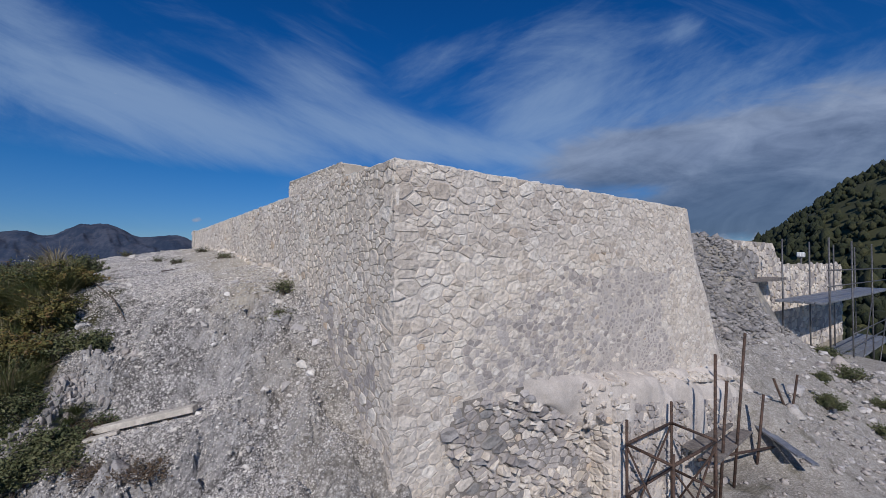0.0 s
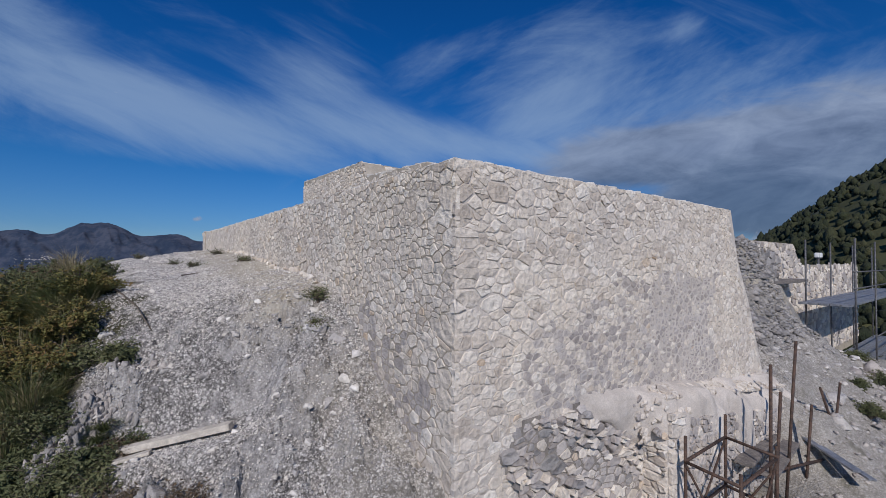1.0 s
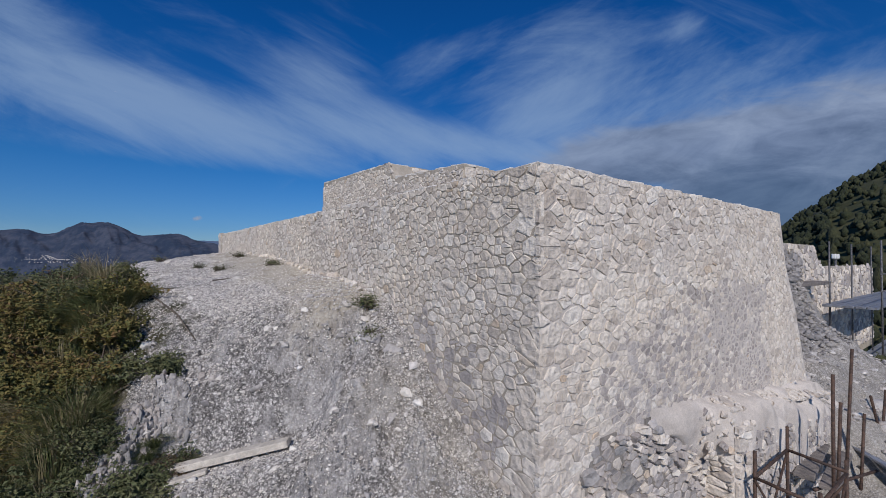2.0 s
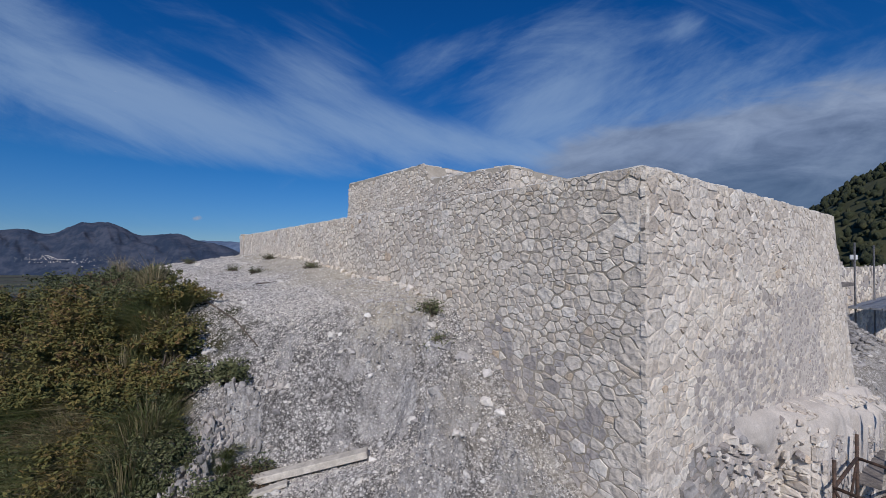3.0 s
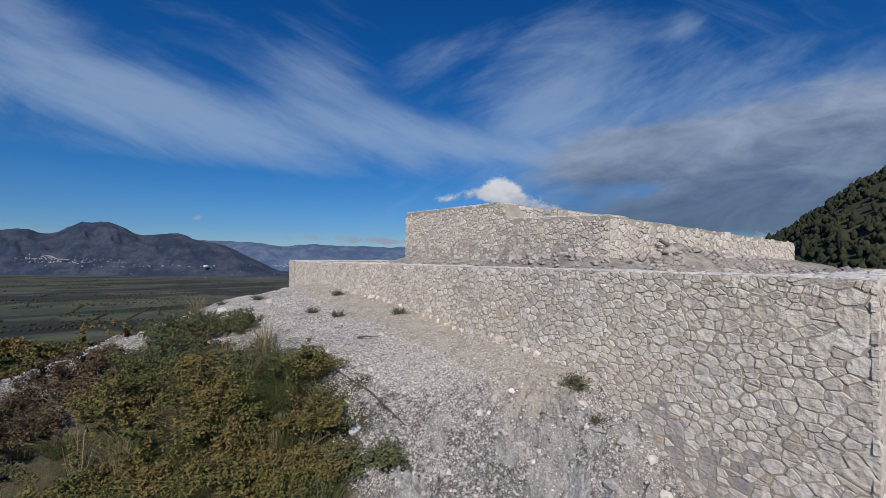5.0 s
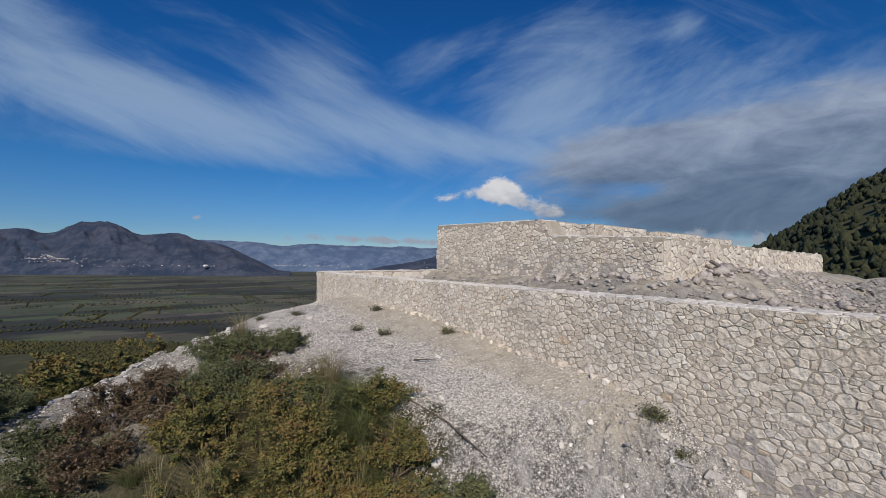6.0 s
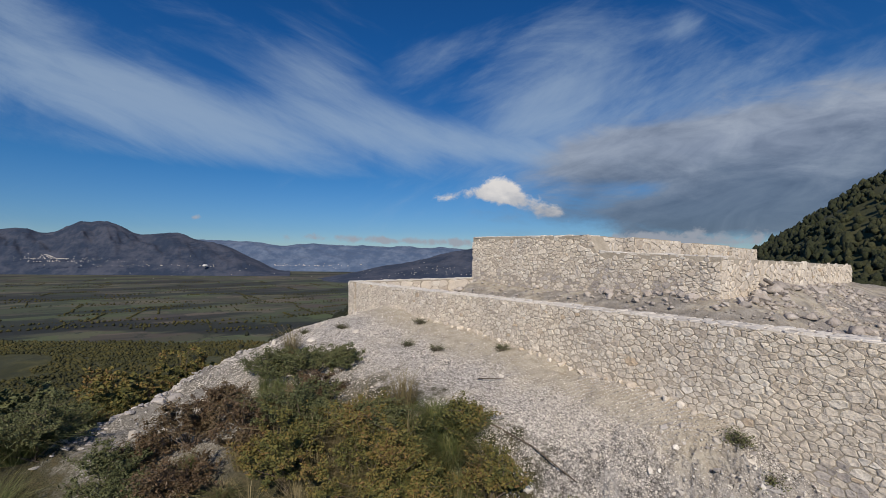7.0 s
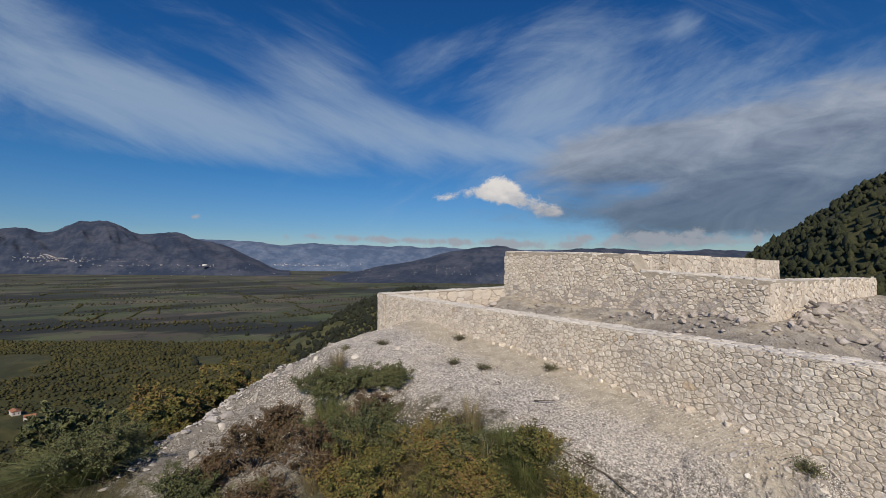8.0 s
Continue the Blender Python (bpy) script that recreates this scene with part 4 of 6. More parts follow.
def build_ledge():
    xs = np.r_[np.linspace(1.45, 2.74, 26), np.linspace(2.76, 6.95, 62)]
    verts, faces, n = [], [], 8
    for x in xs:
        f = float(0.26 * smooth(1.4, 2.1, x) + 0.74 * smooth(2.35, 2.95, x))
        top, lip = 1.90 - 0.126 * (x - 2.2), 1.72 - 0.165 * (x - 2.9)
        lip = min(lip, top - 0.08)
        low = 1.62 - 0.46 * float(smooth(1.7, 2.7, x)) if x < 2.75 else -0.5
        for k, (y, z) in enumerate(((0.03, top + 0.02), (-0.10 * f, top - 0.03), (-0.24 * f, lip + 0.02), (-0.325 * f, lip - 0.05), (-0.345 * f, lip - 0.2), (-0.345 * f if low < 0 else -0.24 * f, (lip - 0.2 + max(low, 0.0)) / 2), (-0.33 * f if low < 0 else -0.10 * f, max(low, 0.1) + 0.05), (-0.31 * f if low < 0 else 0.03, low))):
            wob = (0.06 * noise.noise((x * 3.1, y * 6, z * 4)) + 0.04 * noise.noise((x * 9, y * 9, z * 9))) * (0.3 + f) * (k > 0)
            verts.append((x, y - wob, z + wob))
    for i in range(len(xs) - 1):
        for k in range(n - 1):
            a = i * n + k
            faces.append((a, a + 1, a + n + 1, a + n))
    faces += [tuple(range(n))[::-1], tuple(range(len(verts) - n, len(verts)))]
    ledge = tagged(mesh_object("ledge", verts, faces, pale_mortar, None, "rounded ledge of pale lime plaster and stone at the wall foot", True), category="ledge", kind="structure")
    masonry(ledge, (2.735, 0.02, 0.0), (0, -1, 0), (0, 0, 1), (-1, 0, 0), 0.30, 1.25, lambda u, v: 0.12, 1.5, gap=0.008, proud=0.02, singles=20)
    masonry(ledge, (2.74, -0.31, 0.0), (1, -0.12, -0.08), (0, 0, 1), (0, -1, 0), 0.24, 1.6, lambda u, v: 0.13, 1.4, gap=0.010, proud=0.02, singles=20)
    masonry(ledge, (2.95, -0.352, -0.1), (1, 0, -0.165), (0, 0, 1), (0, -1, 0), 3.95, 1.62, lambda u, v: 0.10, 1.2, singles=60, style=lambda u, v: (0.010, 0.008, worn_stone if rng.random() < 0.75 else pale_stone))
    masonry(ledge, (2.75, -0.262, 1.738), (1, 0, -0.14), (0, 0.85, 0.38), (0, -0.4, 0.9), 4.1, 0.25, lambda u, v: 0.10, 1.3, gap=0.005, proud=0.010)
    r = random.Random(31)
    for k in range(46):
        x, drop = r.uniform(2.42, 3.15), r.uniform(0.02, 0.48)
        f = float(0.26 * smooth(1.4, 2.1, x) + 0.74 * smooth(2.35, 2.95, x))
        vs, fs = rock_forms[k % len(rock_forms)]
        size = r.uniform(0.05, 0.085)
        ob = mesh_object("stone", [(v[0] * size, v[1] * size * 0.55, v[2] * size * 1.1) for v in vs], fs, pale_stone if k % 4 else worn_stone, ledge)
        ob.matrix_basis = pose(x, -0.33 * f + 0.012, 1.70 - 0.165 * (x - 2.9) - drop, 0, 0, r.uniform(-12, 12))


build_ledge()

# ---- rocks and rubble ----


def lump(seed, subdiv=1, rough=0.35, flat=0.8):
    bm = bmesh.new()
    bmesh.ops.create_icosphere(bm, subdivisions=subdiv, radius=1.0)
    for v in bm.verts:
        k = 1 + rough * noise.noise(v.co * 1.3 + Vector((seed * 3.1, 0, 0))) * 1.6 + 0.5 * rough * noise.noise(v.co * 3.1 + Vector((0, seed * 2.7, 0)))
        v.co = Vector((v.co.x * k, v.co.y * k, v.co.z * k * flat))
    bm.verts.index_update()
    verts, faces = [v.co.copy() for v in bm.verts], [tuple(v.index for v in f.verts) for f in bm.faces]
    bm.free()
    return np.array(verts), faces


def strewn(name, places, shapes, mat, label, category, parent=None):
    """Many pieces in one mesh. places: (x, y, z, sx, sy, sz, turn)."""
    verts, faces, count = [], [], 0
    places = np.array(places)
    for k, (vs, fs) in enumerate(shapes):
        x, y, z, sx, sy, sz, turn = (c[:, None] for c in places[k::len(shapes)].T)
        c, s = np.cos(turn), np.sin(turn)
        px, py = vs[:, 0] * sx, vs[:, 1] * sy
        verts.append(np.stack([x + c * px - s * py, y + s * px + c * py, z + vs[:, 2] * sz], -1).reshape(-1, 3))
        faces.append((np.array(fs)[None] + (count + np.arange(len(x)) * len(vs))[:, None, None]).reshape(-1, len(fs[0])))
        count += len(x) * len(vs)
    verts, faces = np.concatenate(verts), np.concatenate(faces)
    me = bpy.data.meshes.new(name)
    me.vertices.add(len(verts))
    me.vertices.foreach_set("co", verts.ravel())
    me.loops.add(faces.size)
    me.loops.foreach_set("vertex_index", faces.ravel())
    me.polygons.add(len(faces))
    me.polygons.foreach_set("loop_start", np.arange(0, faces.size, 3))
    me.polygons.foreach_set("loop_total", np.full(len(faces), 3))
    me.materials.append(mat)
    me.update(calc_edges=True)
    ob = new(name, me)
    ob.parent = parent
    return tagged(ob, label, category, kind="stuff")


def octa(seed):
    r = random.Random(seed)
    verts = [(1, 0, 0), (0, 1, 0), (-1, 0, 0), (0, -1, 0), (0.3, 0.3, 0.8), (-0.35, -0.2, 0.75), (0, 0, -0.6)]
    verts = np.array([[c + r.uniform(-0.28, 0.28) for c in v] for v in verts])
    return verts, [(0, 1, 4), (1, 2, 5), (1, 5, 4), (2, 3, 5), (3, 0, 4), (3, 4, 5), (1, 0, 6), (2, 1, 6), (3, 2, 6), (0, 3, 6)]


def rest(x, y):
    return float(ground_height(x, y))


chips = [octa(k) for k in range(9)]
gr = random.Random(12)


def chippings(count, box, size, ok, seed):
    """Loose chips scattered over a stretch of ground, denser in drifts."""
    r = np.random.default_rng(seed)
    x, y = r.uniform(box[0], box[1], count * 4), r.uniform(box[2], box[3], count * 4)
    hold = ok(x, y) & (fbm(x, y, 1.6, 3, 51) + r.uniform(-0.35, 0.35, x.size) > -0.12)
    x, y = x[hold][:count], y[hold][:count]
    s = size * np.exp(r.normal(0.0, 0.42, x.size)) * (1 + 0.04 * np.maximum(y, 0))
    sx, sy, sz, turn = s, s * r.uniform(0.65, 1.0, x.size), s * r.uniform(0.55, 1.0, x.size), r.uniform(0, 6.3, x.size)
    return [tuple(p) for p in np.stack([x, y, ground_height(x, y) + sz * 0.15, sx, sy, sz, turn], -1).tolist()]


def on_shelf(x, y):
    return ((1.98 - 0.93 * x - y) / 1.366 < 2.6) & (x > -2.3 - 0.55 * np.maximum(0, y - 4.5)) & ((x < -0.75) | (y < 2.2) | (np.sin(x * 37 + y * 91) > 0.5))


shelf_chips = chippings(30000, (-5.5, 0.05, 0.2, 12.3), 0.0070, on_shelf, 12)
slope_chips = chippings(52000, (-2.5, 0.05, 0.3, 4.2), 0.0064, on_shelf, 13)
strewn("gravel", shelf_chips + slope_chips[::2], chips, chip_stone, "loose white limestone chips over the slope", "gravel")
strewn("gravel", slope_chips[1::4], chips, rock_grey, "loose pale grey limestone chips over the slope", "gravel")
strewn("gravel", slope_chips[3::4], chips, grey_stone, "loose dark grey stone chips over the slope", "gravel")

def rock(x, y, size, seed, mat, label, group="", sink=0.35, tall=1.0):
    vs, fs = rock_forms[seed % len(rock_forms)]
    r = random.Random(seed)
    verts = [(v[0] * size * r.uniform(0.98, 1.02), v[1] * size * 0.8, v[2] * size * tall) for v in vs]
    ob = mesh_object("rock", verts, fs, mat, None, label)
    ob.matrix_basis = pose(x, y, rest(x, y) + size * (0.5 - sink) * tall, r.uniform(-12, 12), r.uniform(-12, 12), r.uniform(0, 360))
    return tagged(ob, category="rock", group=group)




shards, lumps = [], []
for k in range(240):
    x, y = gr.gauss(-2.22, 0.24), gr.gauss(2.60, 0.27)
    size, tall = 0.032 * math.exp(gr.gauss(0.2, 0.5)), gr.uniform(1.0, 2.2)
    size = min(size, 0.050)
    shards.append((x, y, rest(x, y) + size * 0.1, size, size * gr.uniform(0.5, 0.9), size * tall, gr.uniform(0, 6.3)))
crag = random.Random(77)
for k in range(420):
    t = crag.random()
    x, y = -2.06 - 0.40 * t + crag.gauss(0, 0.10), 2.80 - 0.28 * t + crag.gauss(0, 0.11)
    size = min(0.020 * math.exp(crag.gauss(0.1, 0.45)), 0.045)
    shards.append((x, y, rest(x, y) + size * 0.1, size, size * crag.uniform(0.45, 0.8), size * crag.uniform(1.2, 2.6), crag.uniform(0, 6.3)))
while len(lumps) < 260:
    x, y = gr.uniform(-2.3, -0.05), gr.uniform(0.5, 3.0)
    if -0.35 < (1.98 - 0.93 * x - y) / 1.366 < 1.5:
        size = 0.024 * math.exp(gr.gauss(0.1, 0.5))
        lumps.append((x, y, rest(x, y), size, size * 0.8, size, gr.uniform(0, 6.3)))
# broken rim of the shelf
rim = []
for k in range(800):
    t = gr.random()
    x, y = -6.2 + 4.6 * t + gr.gauss(0, 0.22), 9.1 + 3.1 * t ** 0.8 + gr.gauss(0, 0.22)
    size = 0.026 * math.exp(gr.gauss(0.1, 0.55))
    rim.append((x, y, rest(x, y) + 0.1 * size, size * 1.2, size, size * 0.8, gr.uniform(0, 6.3)))
strewn("rubble", shards[::2], rock_forms, grey_stone, "upright splinters of dark weathered limestone crag", "rubble")
strewn("rubble", shards[1::2], rock_forms, worn_stone, "upright splinters of weathered grey limestone crag", "rubble")
strewn("rubble", lumps[::2], rock_forms, chip_stone, "white limestone lumps half buried in the slope", "rubble")
strewn("rubble", lumps[1::2], rock_forms, rock_grey, "grey limestone lumps half buried in the slope", "rubble")
strewn("rubble", rim, rock_forms, rock_grey, "broken white rock along the rim of the shelf", "rubble")
for k in range(30):
    y = 2.7 + 0.2 * k + gr.uniform(-0.06, 0.06)
    rock(-0.045, y, gr.uniform(0.055, 0.085), k + 300, pale_stone, "pale footing stone at the foot of the wall", "footing stones", 0.35, 1.1)
for k, (x, y, s) in enumerate(((-0.34, 1.90, 0.15), (-0.19, 1.70, 0.13), (-0.08, 1.50, 0.09), (-2.04, 2.80, 0.055), (-2.32, 2.74, 0.06), (-0.62, 1.55, 0.12), (-0.45, 1.20, 0.11), (-1.75, 1.5, 0.12))):
    rock(x, y, s, k + 3, rock_grey, "angular grey limestone block in the stony slope", "blocks on the slope", 0.55, 1.3 if x < -1.7 else 0.9)
for k, (x, y, s) in enumerate(((-2.15, 3.5, 0.07), (-1.68, 4.05, 0.055), (-1.2, 4.0, 0.05), (-2.0, 3.15, 0.06), (-1.4, 3.2, 0.05), (-0.3, 1.25, 0.075), (-1.1, 2.75, 0.06), (-0.95, 5.1, 0.05), (-1.9, 5.2, 0.06), (-2.3, 6.5, 0.07), (-1.3, 6.3, 0.05),
                               (-2.4, 9.2, 0.12), (-2.9, 10.2, 0.11), (-3.4, 10.6, 0.13), (-1.6, 8.8, 0.08), (-4.2, 9.9, 0.12), (-4.9, 9.4, 0.14), (-5.4, 8.9, 0.13), (-5.0, 8.6, 0.10))):
    rock(x, y, s, k + 20, chip_stone, "small pale limestone boulder lying on gravel", "boulders on the hilltop", 0.3)

pile = []
for k in range(1500):
    x, y = gr.uniform(2.0, 9.0), gr.uniform(0.6, 3.1)
    s = 0.026 * math.exp(gr.gauss(0, 0.6))
    pile.append((x, y, rest(x, y) + s * 0.2, s * 1.2, s, s * 0.9, gr.uniform(0, 6.3)))
for k in range(500):
    x, y = gr.uniform(0.6, 1.9), gr.uniform(0.6, 9.0)
    s = 0.022 * math.exp(gr.gauss(0, 0.5))
    pile.append((x, y, rest(x, y) + s * 0.3, s * 1.3, s, s * 0.7, gr.uniform(0, 6.3)))
for k in range(34):
    x, y = gr.uniform(1.35, 1.9), gr.uniform(2.6, 5.4)
    rock(x, y, gr.uniform(0.05, 0.12), k + 100, worn_stone, "fallen building stone at the foot of the keep wall", "fallen stones by the keep", 0.25)
for k in range(34):
    x, y = gr.uniform(2.1, 5.2), gr.uniform(2.45, 3.05)
    rock(x, y, gr.uniform(0.06, 0.13), k + 60, worn_stone, "broken building stone in the rubble by the keep", "fallen stones by the keep", 0.2)
for k in range(900):
    x, y = gr.uniform(3.0, 14.0), gr.uniform(-3.2, -0.5)
    s = 0.03 * math.exp(gr.gauss(0, 0.55))
    pile.append((x, y, rest(x, y) + s * 0.2, s * 1.2, s, s * 0.8, gr.uniform(0, 6.3)))
strewn("rubble", pile, chips, worn_stone, "fallen grey rubble heaped against the keep", "rubble")
bank_stones = []
for k in range(5600):
    x, y = gr.uniform(6.4, 13.0), gr.uniform(0.6, 2.05) if k % 4 else gr.uniform(0.3, 2.0)
    s = 0.040 * math.exp(gr.gauss(0, 0.45))
    bank_stones.append((x, y, rest(x, y) + s * 0.2, s * 1.2, s, s * 0.8, gr.uniform(0, 6.3)))
slope_stones = []
for k in range(1500):
    x, y = gr.uniform(6.6, 16.0), gr.uniform(-2.6, 0.9)
    size = 0.026 * math.exp(gr.gauss(0.1, 0.6))
    slope_stones.append((x, y, rest(x, y), size * 1.2, size, size * 0.9, gr.uniform(0, 6.3)))
strewn("rubble", slope_stones, rock_forms, rock_grey, "pale broken rock scattered down the bank", "rubble")
strewn("rubble", bank_stones, chips, grey_stone, "dark collapsed masonry on the bank beside the bastion", "rubble")

# ---- shrubs and grass ----
wild = random.Random(77)


def shrub(x, y, radius, height, mat, label, leaves=4200, leaf=0.026, lean=(0, 0), group="", gaps=0.45, twiggy=1.0):
    base = empty("shrub", x, y, rest(x, y) - 0.03)
    tagged(base, label, "shrub", group)
    r = wild
    sverts, sfaces, tips = [], [], []
    for _ in range(int(11 + radius * 14)):
        a, spread_out = r.uniform(0, 6.283), radius * math.sqrt(r.uniform(0.03, 1.0))
        top = height * (1 - 0.55 * (spread_out / radius) ** 2) * r.uniform(0.7, 1.08)
        end = Vector((math.cos(a) * spread_out + lean[0], math.sin(a) * spread_out + lean[1], top))
        mid = Vector((end.x * 0.35, end.y * 0.35, top * 0.55)) + Vector((r.gauss(0, 0.04), r.gauss(0, 0.04), 0))
        points = [Vector((r.gauss(0, 0.05), r.gauss(0, 0.05), 0)), mid, end]
        vs, fs = tube(points, [0.011 * twiggy, 0.007 * twiggy, 0.002], 4)
        sfaces += [tuple(i + len(sverts) for i in f) for f in fs]
        sverts += vs
        for _ in range(7):
            t = r.uniform(0.35, 1.0)
            p = mid.lerp(end, (t - 0.35) / 0.65)
            q = p + Vector((r.gauss(0, 0.11), r.gauss(0, 0.11), r.uniform(-0.02, 0.13))) * (0.6 + radius)
            vs, fs = tube([p, q], [0.0035 * twiggy, 0.001], 3)
            sfaces += [tuple(i + len(sverts) for i in f) for f in fs]
            sverts += vs
            tips.append((p, q))
    tagged(mesh_object("twig", sverts, sfaces, bark, base, "thin brown twigs"), kind="stuff")
    keep = [tip for tip in tips if noise.noise(tip[1] * 3.1 + Vector((x, y, 0))) > -gaps]
    verts, faces = [], []
    for _ in range(leaves):
        p, q = r.choice(keep)
        c = p.lerp(q, r.uniform(0.1, 1.15)) + Vector((r.gauss(0, 0.022), r.gauss(0, 0.022), r.gauss(0, 0.022)))
        long = Vector((r.gauss(0, 1), r.gauss(0, 1), r.gauss(0.25, 0.6))).normalized()
        wide = long.cross(Vector((r.gauss(0, 1), r.gauss(0, 1), r.gauss(0, 1)))).normalized()
        s = leaf * r.uniform(0.6, 1.35)
        up = long.cross(wide) * (s * 0.18)
        k = len(verts)
        verts += [c - long * s, c + wide * (s * 0.48) + up, c + long * s, c - wide * (s * 0.48) + up]
        faces += [(k, k + 1, k + 2), (k, k + 2, k + 3)]
    tagged(mesh_object("foliage", verts, faces, mat, base), kind="stuff")
    return base


def tuft(x, y, radius, height, blades, mat, label, group="", bend=0.5, lean=(0.0, 0.0), width=0.0022):
    base = empty("grass_tuft", x, y, rest(x, y) - 0.02)
    tagged(base, label, "grass", group)
    r, verts, faces = wild, [], []
    for _ in range(int(blades * 1.5)):
        a, d = r.uniform(0, 6.283), radius * 0.35 * math.sqrt(r.random())
        root = Vector((math.cos(a) * d, math.sin(a) * d, 0))
        h = height * r.uniform(0.5, 1.1)
        out = Vector((math.cos(a) + r.gauss(0, 0.5) + lean[0], math.sin(a) + r.gauss(0, 0.5) + lean[1], 0)) * (radius * r.uniform(0.3, 1.0))
        side = Vector((-math.sin(a), math.cos(a), r.gauss(0, 0.3))) * width * r.uniform(0.7, 1.5)
        p1 = root + out * 0.35 + Vector((0, 0, h * 0.65))
        p2 = root + out * (1.0 + bend * 0.3) + Vector((0, 0, h * (1 - 0.45 * bend * r.random())))
        k = len(verts)
        verts += [root - side, root + side, p1 + side * 0.8, p1 - side * 0.8, p2]
        faces += [(k, k + 1, k + 2, k + 3), (k + 3, k + 2, k + 4)]
    tagged(mesh_object("foliage", verts, faces, mat, base), kind="stuff")
    return base


OAK, RED, GREEN = "autumn oak scrub with yellow-brown leaves on the slope", "russet leafless-looking scrub on the stony edge", "low evergreen shrub with small dark leaves"
for x, y, r, h, mat, label, n in (
    (-3.21, 4.55, 0.50, 0.78, oak_leaf, OAK, 6500), (-3.35, 4.75, 0.60, 0.85, oak_leaf, OAK, 6500), (-3.10, 5.4, 0.55, 0.60, oak_leaf, OAK, 4500), (-2.98, 5.1, 0.36, 0.55, green_leaf, GREEN, 4000),
    (-3.90, 5.6, 0.60, 0.85, oak_leaf, OAK, 6000), (-3.55, 6.3, 0.60, 0.70, green_leaf, GREEN, 5500), (-4.25, 6.6, 0.55, 0.80, russet_leaf, RED, 4200), (-4.75, 7.7, 0.55, 0.72, russet_leaf, RED, 4200),
    (-3.15, 6.9, 0.42, 0.45, russet_leaf, RED, 3000), (-2.75, 8.0, 0.55, 0.42, green_leaf, GREEN, 5000), (-3.35, 8.5, 0.55, 0.42, green_leaf, GREEN, 5000), (-2.35, 7.6, 0.35, 0.36, green_leaf, GREEN, 3000),
    (-4.20, 8.3, 0.40, 0.42, russet_leaf, RED, 2600), (-2.96, 3.85, 0.42, 0.62, oak_leaf, OAK, 4800), (-2.56, 3.4, 0.28, 0.32, green_leaf, GREEN, 3000), (-2.81, 3.05, 0.25, 0.28, green_leaf, GREEN, 2600), (-3.11, 3.3, 0.36, 0.42, oak_leaf, OAK, 3000),
    (-3.20, 4.0, 0.45, 0.65, oak_leaf, OAK, 4800), (-4.40, 5.1, 0.50, 0.80, oak_leaf, OAK, 4500), (-5.00, 6.5, 0.50, 0.70, russet_leaf, RED, 3600), (-2.66, 3.35, 0.32, 0.42, oak_leaf, OAK, 3000), (-2.86, 2.75, 0.30, 0.36, green_leaf, GREEN, 2800), (-2.86, 3.6, 0.40, 0.58, oak_leaf, OAK, 4200), 
    (-3.5, 4.4, 0.40, 0.55, oak_leaf, OAK, 3600), (-5.2, 8.0, 0.40, 0.40, russet_leaf, RED, 2400), (-5.5, 7.1, 0.42, 0.45, green_leaf, GREEN, 2600), (-2.16, 2.30, 0.15, 0.16, green_leaf, GREEN, 1000), (-2.02, 3.12, 0.17, 0.2, green_leaf, GREEN, 1400), (-2.42, 3.78, 0.36, 0.58, oak_leaf, OAK, 3600), (-2.35, 4.35, 0.30, 0.48, oak_leaf, OAK, 2600), (-2.62, 2.62, 0.18, 0.22, green_leaf, GREEN, 1500), (-3.0, 4.25, 0.34, 0.48, oak_leaf, OAK, 3000), (-3.95, 4.9, 0.42, 0.60, oak_leaf, OAK, 3600), (-3.3, 3.75, 0.32, 0.36, green_leaf, GREEN, 2600), (-4.9, 5.6, 0.45, 0.5, green_leaf, GREEN, 3200), (-5.4, 6.4, 0.45, 0.5, green_leaf, GREEN, 3200),
    (-5.70, 7.8, 0.50, 0.70, green_leaf, "dark evergreen scrub below the rocky edge", 4500), (-6.60, 9.2, 0.70, 0.9, green_leaf, "dark evergreen scrub below the rocky edge", 5000), (-5.60, 11.2, 0.85, 1.7, oak_leaf, "young oak growing below the rocky edge", 5500),
    (-4.40, 12.6, 1.0, 2.4, oak_leaf, "young oak growing below the rocky edge", 6000), (-7.00, 10.8, 0.9, 1.4, green_leaf, "dark evergreen scrub below the rocky edge", 5500), (-6.2, 12.6, 1.0, 2.2, oak_leaf, "young oak growing below the rocky edge", 5500),
    (-8.6, 12.5, 1.0, 1.5, green_leaf, "dark evergreen scrub below the rocky edge", 5000), (-3.4, 14.2, 1.0, 2.2, oak_leaf, "young oak growing below the rocky edge", 5000)):
    if 3.0 < y < 4.6 and x > -3.1:
        h = h * 0.8
    shrub(x, y, r * 1.10, h * 1.08, mat, label, int(n * 1.75), 0.045 if r > 0.78 else 0.019 if mat is green_leaf else 0.020, group="scrub on the hill", gaps=0.55)
for x, y, r, h in ((8.6, -1.0, 0.35, 0.4), (9.8, -0.7, 0.3, 0.3), (11.2, -0.9, 0.45, 0.5), (10.6, -1.5, 0.4, 0.4), (12.6, -0.2, 0.5, 0.5), (14.0, 0.1, 0.5, 0.45), (9.2, -1.7, 0.3, 0.3)):
    shrub(x, y, r * 0.7, h * 0.6, green_leaf, "small green bush on the bank by the bastion", 2000, 0.02, group="scrub on the bank")
shrub(-0.20, 2.25, 0.13, 0.12, green_leaf, "small green weed at the wall foot", 700, 0.014, group="weeds at the wall")
